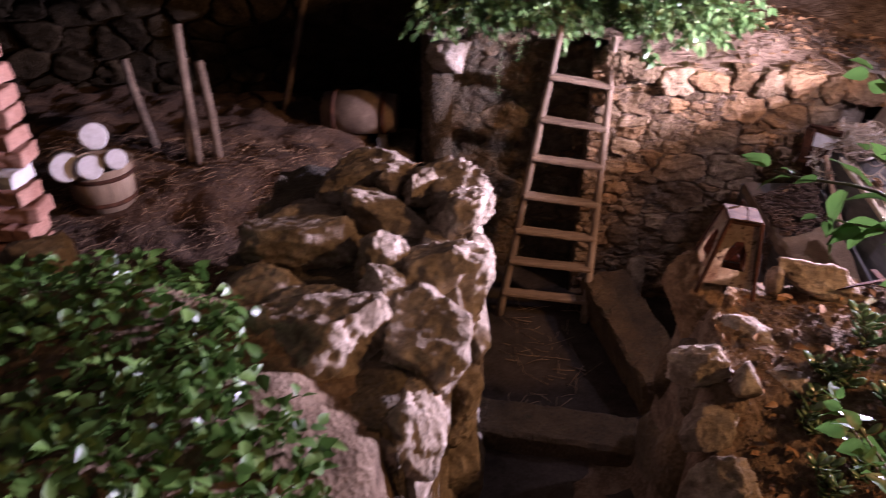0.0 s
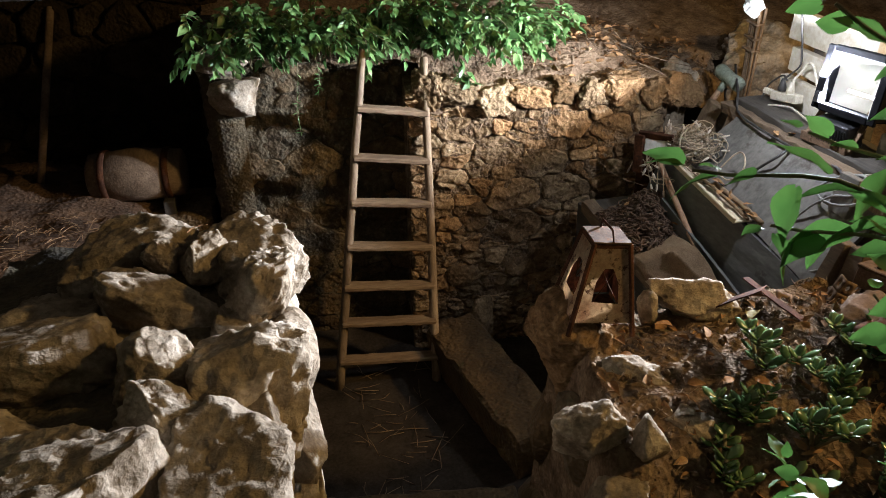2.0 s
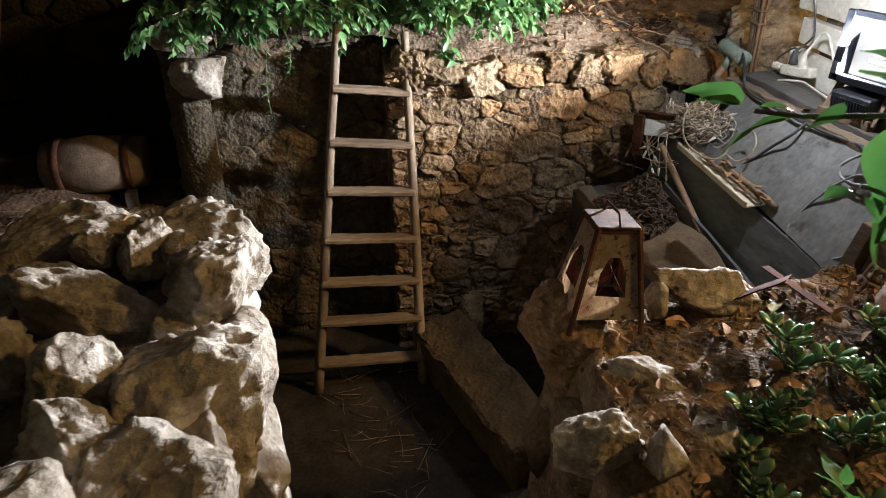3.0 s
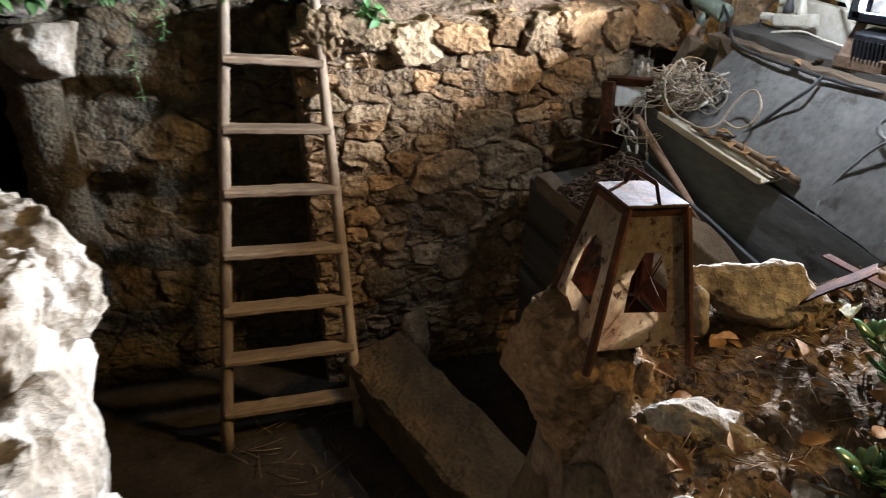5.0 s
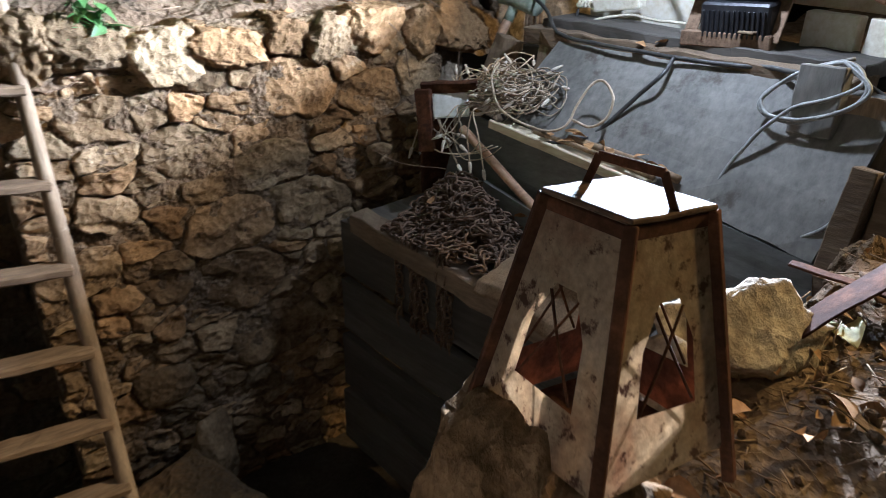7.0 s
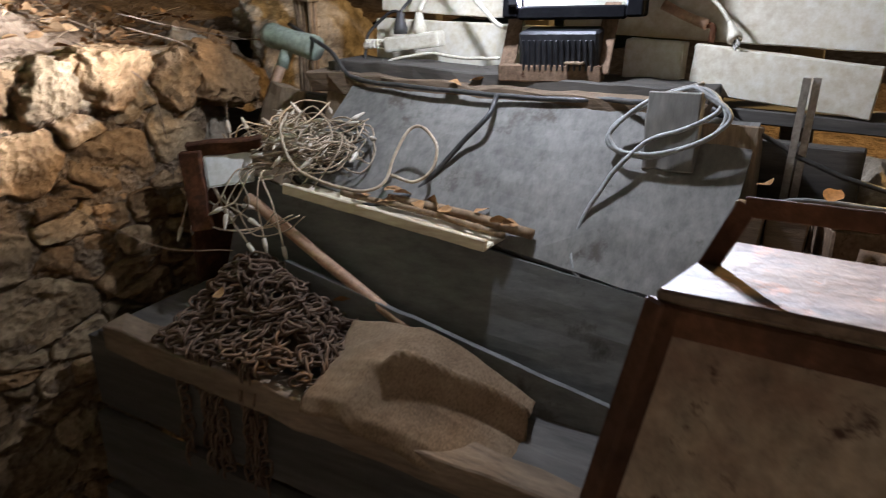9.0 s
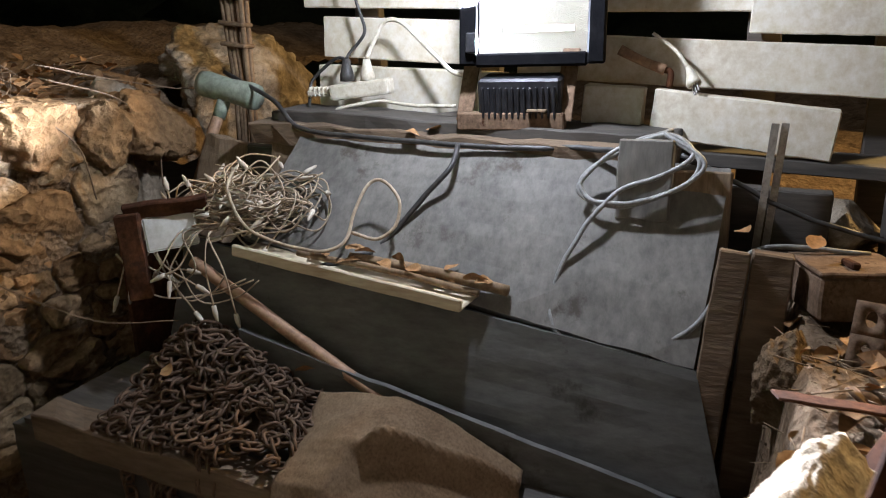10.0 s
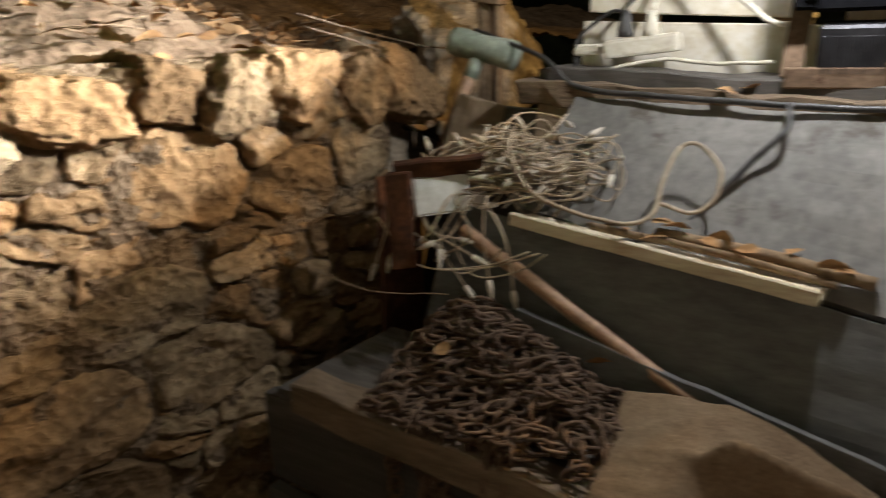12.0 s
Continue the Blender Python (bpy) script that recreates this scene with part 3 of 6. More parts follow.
EAST = upright((0.595, 2.783), (1.52, 2.69), FLOOR - 0.02)
WEST = upright((-0.07, 3.0), (0.66, 2.965), FLOOR - 0.02)
wall_east = wall_back("wall_north_east", EAST, 0.926, 1.06, 0.4, "rough stone retaining wall bedded in pale earth mortar", n=200)
wall_west = wall_back("wall_north_west", WEST, 0.73, 1.14, 0.3, "recessed length of rough stone wall, shade put into its colours", n=140, material=SHADEMORTAR)


# ---- ladder ----
def ladder():
    ob = thing("ladder", "small old wooden ladder with seven flat treads, leaning on stone", "ladder")
    tl, tr = Vector((0.457, 2.806, 1.132)), Vector((0.658, 2.782, 1.10))
    bl, br = Vector((0.27, 2.585, -0.045)), Vector((0.628, 2.54, -0.05))
    for a, b2, nm in ((bl, tl, 1), (br, tr, 2)):
        pts = [a.lerp(b2, i / 14) + noise.noise_vector(Vector((i * 0.5, nm * 7, 0))) * 0.003 for i in range(15)]
        tube("rail", pts, 0.0155, WOODGREY, ob, sides=7, taper=lambda s: 1.12 - 0.28 * s)
    for i, f in enumerate((0.155, 0.292, 0.42, 0.55, 0.672, 0.785, 0.905)):
        a, b2 = tl.lerp(bl, f), tr.lerp(br, f)
        mid = (a + b2) / 2
        x = (b2 - a).normalized()
        y = Vector((0, 0, 1)).cross(x).normalized()
        z2 = x.cross(y)
        m2 = Matrix(((x.x, y.x, z2.x, mid.x), (x.y, y.y, z2.y, mid.y), (x.z, y.z, z2.z, mid.z), (0, 0, 0, 1)))
        part("tread", worn_box(m2 @ Matrix.Translation((0, -0.006, 0)), ((b2 - a).length + 0.012, 0.05, 0.018), 0.003, 4, i, 0.004), TREAD, ob)
    return ob


ladder()


# ---- lantern ----
def lantern():
    ob = thing("lantern", "rusty four-sided metal lantern with crossed wires, standing on a stone", "lantern")
    m = pose(0.762, 1.611, 0.787, 0, 5.6, -6.0)
    bh, th, h = 0.068, 0.0365, 0.193
    names = ((1, 0), (0, 1), (-1, 0), (0, -1))

    def ring_at(u, extra=0.0):
        s = bh + (th - bh) * u + extra
        return s, h * u

    def corner(i, u, extra=0.0):
        s, z2 = ring_at(u, extra)
        sx, sy = ((-1, -1), (1, -1), (1, 1), (-1, 1))[i % 4]
        return m @ Vector((s * sx, s * sy, z2))

    for i in range(4):
        # each side: a sheet with a window cut in it, thick as plate
        bm = bmesh.new()
        lo0, lo1, hi0, hi1 = corner(i, 0.13), corner(i + 1, 0.13), corner(i, 1.0), corner(i + 1, 1.0)

        def on(u, v):
            return lo0.lerp(lo1, u).lerp(hi0.lerp(hi1, u), v)

        win = [(0.25, 0.27), (0.75, 0.25), (0.74, 0.52), (0.60, 0.69), (0.40, 0.69), (0.26, 0.52)]
        outer = [(0, 0), (1, 0), (1, 0.52), (1, 1), (0, 1), (0, 0.52)]
        vo = [bm.verts.new(on(*q)) for q in outer]
        vi = [bm.verts.new(on(*q)) for q in win]
        for k in range(6):
            bm.faces.new((vo[k], vo[(k + 1) % 6], vi[(k + 1) % 6], vi[k]))
        bmesh.ops.solidify(bm, geom=bm.faces[:], thickness=0.0016)
        side = part("side_panel", bm, RUSTPAINT if i in (3, 0) else RUST, ob, "rust-eaten painted sheet with a window")
        for q, r in (((0.27, 0.28), (0.64, 0.66)), ((0.72, 0.27), (0.36, 0.66))):
            bend = on((q[0] + r[0]) / 2, (q[1] + r[1]) / 2) + Vector((0, 0, 0.002))
            tube("cross_wire", smooth_path((on(*q), bend, on(*r)), 5), 0.0011, RUST, side, sides=5)
        a, b2 = corner(i, -0.02, 0.001), corner(i, 1.0, 0.001)
        mm = span(a, b2)
        part("corner_strip", box(mm, (0.0085, 0.0085, (b2 - a).length), 0.001), RUST, ob)
    # bottom tray and base rim
    part("base_plate", box(m @ Matrix.Translation((0, 0, 0.022)), (0.116, 0.116, 0.002), 0), RUST, ob)
    # roof plate, hip edges turned down
    part("top_plate", worn_box(m @ Matrix.Translation((0, 0, h + 0.002)), (0.0795, 0.0795, 0.004), 0.0008, 4, 2, 0.001), LANTERNTOP, ob, "pale sun-bleached rusty top plate")
    part("collar", box(m @ Matrix.Translation((0, 0, h - 0.006)), (0.0765, 0.0765, 0.010), 0.001), RUST, ob)
    a, b2 = m @ Vector((-0.002, 0.036, h + 0.003)), m @ Vector((0.002, -0.036, h + 0.003))
    top = Vector((0, 0, 0.022))
    path = [a, a + top + (b2 - a) * 0.14, b2 + top - (b2 - a) * 0.14, b2]
    for i in range(3):
        mm = span(path[i], path[i + 1])
        part("handle", box(mm, (0.0014, 0.0065, (path[i + 1] - path[i]).length + 0.001), 0.0004), RUST, ob)
    return ob


lantern()


# ---- timber and sheets on the east side ----
def sheet(name, corners, thick, material, label, category, kind="", seed=0, wear=0.0):
    """A flat sheet from four corners in order, with thickness, its edges slightly worn."""
    c = [Vector(p) for p in corners]
    n = (c[1] - c[0]).cross(c[3] - c[0]).normalized()
    nu, nv = 24, 12
    verts, faces = [], []
    for s in (0, -thick):
        for j in range(nv + 1):
            for i in range(nu + 1):
                u, v = i / nu, j / nv
                p = c[0].lerp(c[1], u).lerp(c[3].lerp(c[2], u), v)
                e = noise.noise(Vector((u * 9, v * 5, seed))) * wear
                edge = (j in (0, nv)) * noise.noise(Vector((u * 14, seed, 0))) * wear * 1.5
                verts.append(p + n * (s + e) + Vector((0, 0, edge)))
    k = (nu + 1) * (nv + 1)
    for j in range(nv):
        for i in range(nu):
            a = j * (nu + 1) + i
            faces.append((a, a + 1, a + nu + 2, a + nu + 1))
            faces.append((k + a, k + a + nu + 1, k + a + nu + 2, k + a + 1))
    for i in range(nu):
        for a, q in ((i, i + 1), (nv * (nu + 1) + i + 1, nv * (nu + 1) + i)):
            faces.append((q, a, k + a, k + q))
    for j in range(nv):
        for a, q in (((j + 1) * (nu + 1), j * (nu + 1)), (j * (nu + 1) + nu, (j + 1) * (nu + 1) + nu)):
            faces.append((q, a, k + a, k + q))
    ob = mesh_part(name, verts, faces, material, smooth=False)
    return tagged(ob, label, category, kind=kind)


sheet("cement_panel", ((1.455, 2.42, 0.795), (1.425, 1.745, 0.69), (1.597, 1.725, 0.905), (1.605, 2.40, 0.93)), 0.012, CEMENT,
      "large grey fibre-cement sheet leaning back over the timber steps", "panel", seed=2, wear=0.003)
sheet("lower_panel", ((1.36, 2.52, 0.60), (1.37, 1.70, 0.545), (1.425, 1.742, 0.688), (1.42, 2.50, 0.80)), 0.015, SHADEBOARD,
      "grey board closing the upper timber step, shade put into its colour", "panel", seed=4, wear=0.002)
sheet("riser_board", ((1.338, 2.36, 0.55), (1.335, 1.74, 0.50), (1.345, 1.74, 0.555), (1.350, 2.36, 0.69)), 0.01, SHADEBOARD,
      "worn board standing at the back of the timber step, coloured as shaded", "board", seed=6, wear=0.002)
sheet("step_shelf", ((1.20, 2.64, 0.575), (1.22, 1.62, 0.50), (1.40, 1.62, 0.53), (1.40, 2.60, 0.60)), 0.02, DARKWOOD,
      "dark plank shelf of the timber step", "shelf", seed=5, wear=0.002)
for i, (z0, z1) in enumerate(((0.44, 0.565), (0.30, 0.425), (0.15, 0.285), (0.0, 0.135))):
    sheet("retaining_plank", ((1.195 - i * 0.012, 2.66, z0), (1.2 - i * 0.012, 1.78, z0 - 0.06), (1.2 - i * 0.01, 1.78, z1 - 0.06), (1.195 - i * 0.01, 2.66, z1)), 0.02, DARKWOOD,
          "dark damp horizontal plank of the pit's timber lining", "plank", seed=10 + i, wear=0.003)


# ---- ruined wall beside the path ----
def ruin():
    ob = thing("ruined_wall", "collapsed dry-stone wall with pale crusted stones and open gaps", "stone wall", kind="structure")
    rnd = random.Random(5)

    def edge(y):
        return 0.010 + 0.118 * step(1.1, 1.5, y) - 0.06 * step(1.6, 1.78, y)

    # rubble core, its east face upright towards the pit
    nx, ny = 30, 60
    verts, faces = [], []
    for j in range(ny + 1):
        y = 0.9 + 1.02 * j / ny
        for i in range(nx + 1):
            u = i / nx
            if u < 0.55:
                x, z2 = -0.42 + (edge(y) + 0.42) * u / 0.55, 0.93
            else:
                x, z2 = edge(y) + 0.02 * (u - 0.55), 0.93 - (0.97) * (u - 0.55) / 0.45
            d = noise.noise_vector(Vector((x * 14, y * 14, z2 * 14))) * 0.022 + noise.noise_vector(Vector((x * 50, y * 50, z2 * 50))) * 0.006
            verts.append(Vector((x, y, z2)) + d)
    for j in range(ny):
        for i in range(nx):
            a = j * (nx + 1) + i
            faces.append((a, a + 1, a + nx + 2, a + nx + 1))
    for row in (0, ny):
        ring = [row * (nx + 1) + i for i in range(nx + 1)]
        verts.append(Vector((-0.42, 0.9 + 1.02 * row / ny, FLOOR)))
        ring.append(len(verts) - 1)
        faces.append(tuple(ring if row else reversed(ring)))
    # the dark mortar stands in for the shade in the gaps
    mesh_part("rubble_core", verts, faces, SHADEMORTAR, ob, "earth and small rubble between the stones")
    # capping stones along the top: place, size, turn
    caps = [
        ((-0.15, 1.77, 0.945), (0.28, 0.17, 0.17), (4, -4, 12)), ((0.07, 1.735, 0.945), (0.18, 0.16, 0.16), (0, 6, 28)),
        ((0.0, 1.70, 0.985), (0.09, 0.06, 0.10), (-14, 20, 35)), ((-0.085, 1.70, 1.0), (0.06, 0.05, 0.06), (8, 30, -20)),
        ((-0.09, 1.60, 0.93), (0.24, 0.12, 0.15), (12, 22, -14)), ((0.085, 1.585, 0.945), (0.09, 0.14, 0.17), (-10, 24, -12)),
        ((0.03, 1.53, 0.91), (0.07, 0.08, 0.10), (0, 12, 10)), ((-0.27, 1.46, 0.945), (0.27, 0.15, 0.14), (0, 5, 6)),
        ((-0.07, 1.40, 0.925), (0.13, 0.11, 0.15), (6, 26, 20)), ((0.055, 1.385, 0.885), (0.19, 0.19, 0.24), (0, 5, 8)),
        ((-0.17, 1.14, 0.915), (0.25, 0.22, 0.20), (4, -14, -24)), ((0.03, 1.17, 0.88), (0.19, 0.22, 0.20), (0, 10, -6)),
        ((-0.28, 1.62, 0.88), (0.2, 0.2, 0.18), (10, -10, 50)), ((-0.30, 1.28, 0.90), (0.2, 0.18, 0.16), (0, -10, 0)),
        ((-0.05, 1.27, 0.93), (0.14, 0.10, 0.12), (12, 18, -30)), ((0.0, 1.0, 0.84), (0.15, 0.2, 0.18), (0, 16, 10)),
    ]
    for i, (at, size, turn) in enumerate(caps):
        rock("stone", at, size, 300 + i, LIME, ob, detail=5, turn=turn, facets=14, rough=0.21, depth=0.93, boxy=True)
    # facing stones of the east side, in rough courses down to the pit floor
    z2 = 0.0
    k = 0
    while z2 < 0.9:
        hh = rnd.uniform(0.12, 0.2)
        y = 0.95 + rnd.uniform(0, 0.1)
        while y < 1.78:
            ll = rnd.uniform(0.13, 0.27)
            rock("stone", (edge(y + ll / 2) - 0.012 + rnd.uniform(-0.008, 0.008), y + ll / 2, z2 + hh / 2), (0.12, ll * 1.1, hh * 1.12), 400 + k, LIME, ob,
                 detail=4, facets=12, rough=0.16, depth=1.0, turn=(rnd.uniform(-8, 8), rnd.uniform(-5, 5), rnd.uniform(-5, 5)), boxy=True)
            y += ll
            k += 1
        z2 += hh
    # the north end of the ruin
    for i in range(9):
        rock("stone", (rnd.uniform(-0.3, 0.08), 1.88, 0.1 + 0.1 * i), (0.18, 0.12, 0.14), 500 + i, LIME, ob, detail=3, turn=(0, 0, rnd.uniform(-20, 20)))
    return ob


ruin()


# ---- bank rocks, each a thing ----
def bank_rocks():
    rocks = [
        ((0.735, 1.645, 0.70), (0.20, 0.20, 0.26), (0, 0, 12), "flat-topped stone block carrying the rusty lantern", STONE, 4),
        ((1.045, 1.64, 0.765), (0.24, 0.13, 0.12), (-8, 8, -14), "pale broken limestone lump on the bank", LIME, 4),
        ((0.925, 1.655, 0.755), (0.06, 0.06, 0.09), (0, 10, 0), "small pale stone beside the lantern", LIME, 3),
        ((0.81, 1.485, 0.695), (0.2, 0.15, 0.15), (8, -6, -25), "rough grey stone half sunk in the bank", LIME, 4),
        ((0.655, 1.36, 0.70), (0.15, 0.12, 0.13), (0, -10, -16), "pale pitted stone at the edge of the pit", LIME, 4),
        ((0.745, 1.295, 0.715), (0.09, 0.09, 0.1), (0, 12, 20), "rounded stone at the edge of the pit", LIME, 3),
        ((0.66, 1.24, 0.62), (0.15, 0.13, 0.14), (0, 0, 10), "dark stone low in the bank", LIME, 4),
        ((0.66, 1.10, 0.56), (0.16, 0.16, 0.2), (0, 8, 0), "pale stone low in the bank", LIME, 4),
        ((0.87, 1.38, 0.68), (0.15, 0.12, 0.08), (0, 0, 30), "flat stone sunk in the earth", LIME, 3),
        ((0.74, 1.50, 0.52), (0.18, 0.24, 0.3), (0, 6, 0), "large stone in the side of the pit, shade in its colour", SHADESTONE, 3),
        ((0.76, 1.70, 0.42), (0.2, 0.22, 0.36), (0, -6, 30), "large stone in the corner of the pit, shade in its colour", SHADESTONE, 3),
        ((0.70, 1.34, 0.42), (0.18, 0.26, 0.34), (0, 6, 10), "large stone in the side of the pit, shade in its colour", SHADESTONE, 3),
        ((0.74, 1.62, 0.14), (0.22, 0.5, 0.36), (0, 0, 4), "long stone at the foot of the bank, shade in its colour", SHADESTONE, 3),
        ((0.72, 1.15, 0.2), (0.24, 0.4, 0.5), (0, 0, -4), "long stone at the foot of the bank, shade in its colour", SHADESTONE, 3),
        ((1.345, 1.642, 0.715), (0.10, 0.075, 0.12), (0, 0, -8), "crusted brown stone beside the timber post", MORTAR, 4),
        ((1.20, 1.645, 0.675), (0.12, 0.075, 0.085), (10, 0, 20), "yellowish crusted stone on the bank", EARTH, 4),
        ((0.83, 2.68, 0.1), (0.17, 0.12, 0.2), (0, 10, 10), "yellowish stone at the foot of the wall", STONE, 3),
        ((2.04, 2.85, 0.95), (0.5, 0.36, 0.34), (0, 10, 10), "big rounded boulder behind the wall", LIME, 4),
        ((1.62, 2.82, 0.93), (0.17, 0.14, 0.17), (0, 0, 30), "porous rock at the end of the wall", LIME, 4),
        ((1.57, 2.74, 0.81), (0.16, 0.1, 0.17), (0, 0, -12), "buff squared stone at the end of the wall", LIME, 4),
        ((1.62, 2.78, 0.62), (0.22, 0.14, 0.24), (0, 0, -5), "large stone at the end of the wall", STONE, 3),
        ((1.62, 2.8, 0.3), (0.26, 0.2, 0.6), (0, 0, -5), "large stone at the end of the wall", STONE, 3),
        ((1.72, 1.58, 0.80), (0.17, 0.12, 0.09), (0, 0, 0), "grey stone behind the metal tubes", LIME, 3),
    ]
    for i, (at, size, turn, label, material, detail) in enumerate(rocks):
        tagged(rock("rock", at, size, 700 + i, material, detail=detail + (detail == 4), turn=turn, facets=17, rough=0.15, depth=0.92), label, "rock", "loose rocks round the pit")


bank_rocks()
slab = part("stone_slab", worn_box(pose(0.775, 2.32, 0.06, 3, -6, 12), (0.19, 0.66, 0.16), 0.012, 6, 3, 0.01), SHADESTONE, smooth=False)
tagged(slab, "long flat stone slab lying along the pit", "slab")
slab = part("stone_step", worn_box(pose(0.42, 1.86, -0.01, 0, 0, -9), (0.58, 0.17, 0.10), 0.01, 5, 8, 0.012), SHADESTONE, smooth=False)
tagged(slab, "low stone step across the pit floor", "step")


# ---- timber, posts and small things on the east side ----
def board(name, a, b2, width, thick, material, label, category, facing=(-1, 0, 0), seed=0, wear=0.002, parent=None, bevel=0.002, group=""):
    """A plank from a to b2, its broad side facing the given way."""
    a, b2 = Vector(a), Vector(b2)
    y = (b2 - a).normalized()
    x = Vector(facing)
    x = (x - y * x.dot(y)).normalized()
    z2 = x.cross(y)
    mid = (a + b2) / 2
    m2 = Matrix(((x.x, y.x, z2.x, mid.x), (x.y, y.y, z2.y, mid.y), (x.z, y.z, z2.z, mid.z), (0, 0, 0, 1)))
    ob = part(name, worn_box(m2, (thick, (b2 - a).length, width), wear, 6, seed, bevel), material, parent)
    if not parent:
        tagged(ob, label, category, group)
    return ob


board("timber_beam", (1.20, 2.59, 0.583), (1.215, 1.74, 0.505), 0.045, 0.05, BEAMWOOD, "rotten wooden beam edging the lower step", "beam", seed=1, wear=0.006)
board("fence_post", (1.475, 1.711, 0.828), (1.40, 1.74, 0.5), 0.036, 0.04, BEAMWOOD, "worn wooden post at the end of the cement sheet", "post", seed=2)
board("fence_post", (1.49, 1.668, 0.824), (1.44, 1.69, 0.45), 0.046, 0.04, BEAMWOOD, "worn brown board standing beside the post", "post", seed=9)
board("fence_post", (1.60, 1.765, 0.90), (1.55, 1.765, 0.55), 0.085, 0.05, WOODGREY, "streaked grey wooden post behind the cement sheet", "post", seed=3)
board("wooden_stub", (1.565, 1.83, 0.945), (1.55, 1.83, 0.84), 0.07, 0.03, CEMENT, "short grey board holding the coiled cable", "board", seed=4)
board("wooden_stub", (1.655, 2.585, 0.915), (1.61, 2.625, 0.74), 0.09, 0.03, WOODGREY, "broken weathered plank end standing upright", "board", seed=5, wear=0.006)
board("wooden_stub", (1.635, 2.43, 0.925), (1.60, 2.43, 0.80), 0.08, 0.025, WOODGREY, "broken grey plank end beside the cement sheet", "board", seed=6, wear=0.006)
board("dark_beam", (1.655, 2.50, 0.935), (1.64, 1.80, 0.905), 0.035, 0.09, BEAMWOOD, "charred old beam along the top of the sheet", "beam", seed=7, wear=0.008)
board("dark_beam", (1.70, 2.48, 0.955), (1.69, 1.80, 0.925), 0.03, 0.12, DARKWOOD, "dark rotten beam under the floodlight", "beam", seed=8, wear=0.006)
board("back_post", (1.66, 2.62, 0.86), (1.64, 1.60, 0.82), 0.10, 0.03, DARKWOOD, "dark timber bearing the upper beams", "beam", seed=9)
for y in (2.45, 1.95, 1.5):
    board("back_stake", (1.68, y, 0.9), (1.68, y, FLOOR - 0.02), 0.06, 0.05, DARKWOOD, "dark stake driven into the ground", "stake", seed=int(y * 10))
for y in (2.5, 2.1, 1.72):
    board("shelf_stake", (1.27, y, 0.52), (1.27, y, FLOOR - 0.02), 0.05, 0.05, DARKWOOD, "dark stake under the timber step", "stake", seed=int(y * 10))


def white_boards():
    rows = [
        ((1.83, 2.47, 1.09), (1.81, 2.12, 1.068), 0.074), ((1.81, 2.475, 0.995), (1.79, 2.10, 0.978), 0.088),
        ((1.75, 1.955, 0.968), (1.745, 1.862, 0.962), 0.074), ((1.745, 1.848, 0.962), (1.735, 1.595, 0.932), 0.072),
        ((1.81, 2.08, 1.05), (1.80, 1.50, 1.012), 0.072), ((1.83, 1.72, 1.098), (1.82, 1.45, 1.085), 0.05),
        ((1.85, 2.10, 1.155), (1.84, 1.45, 1.13), 0.07), ((1.85, 2.52, 1.19), (1.83, 2.12, 1.17), 0.09),
    ]
    for i, (a, b2, w2) in enumerate(rows):
        board("painted_board", a, b2, w2, 0.03, WHITEBOARD, "stacked cream-painted board with scuffed face", "board", seed=20 + i, wear=0.0012, group="stack of cream boards")
    for y in (2.4, 2.16, 1.7, 1.52):
        board("board_support", (1.875, y, 1.2), (1.875, y, FLOOR), 0.05, 0.03, DARKWOOD, "dark upright behind the cream boards", "post", seed=40)
    board("board_ledge", (1.80, 2.5, 0.93), (1.78, 1.5, 0.88), 0.02, 0.12, DARKWOOD, "dark ledge carrying the cream boards", "beam", seed=44)


white_boards()


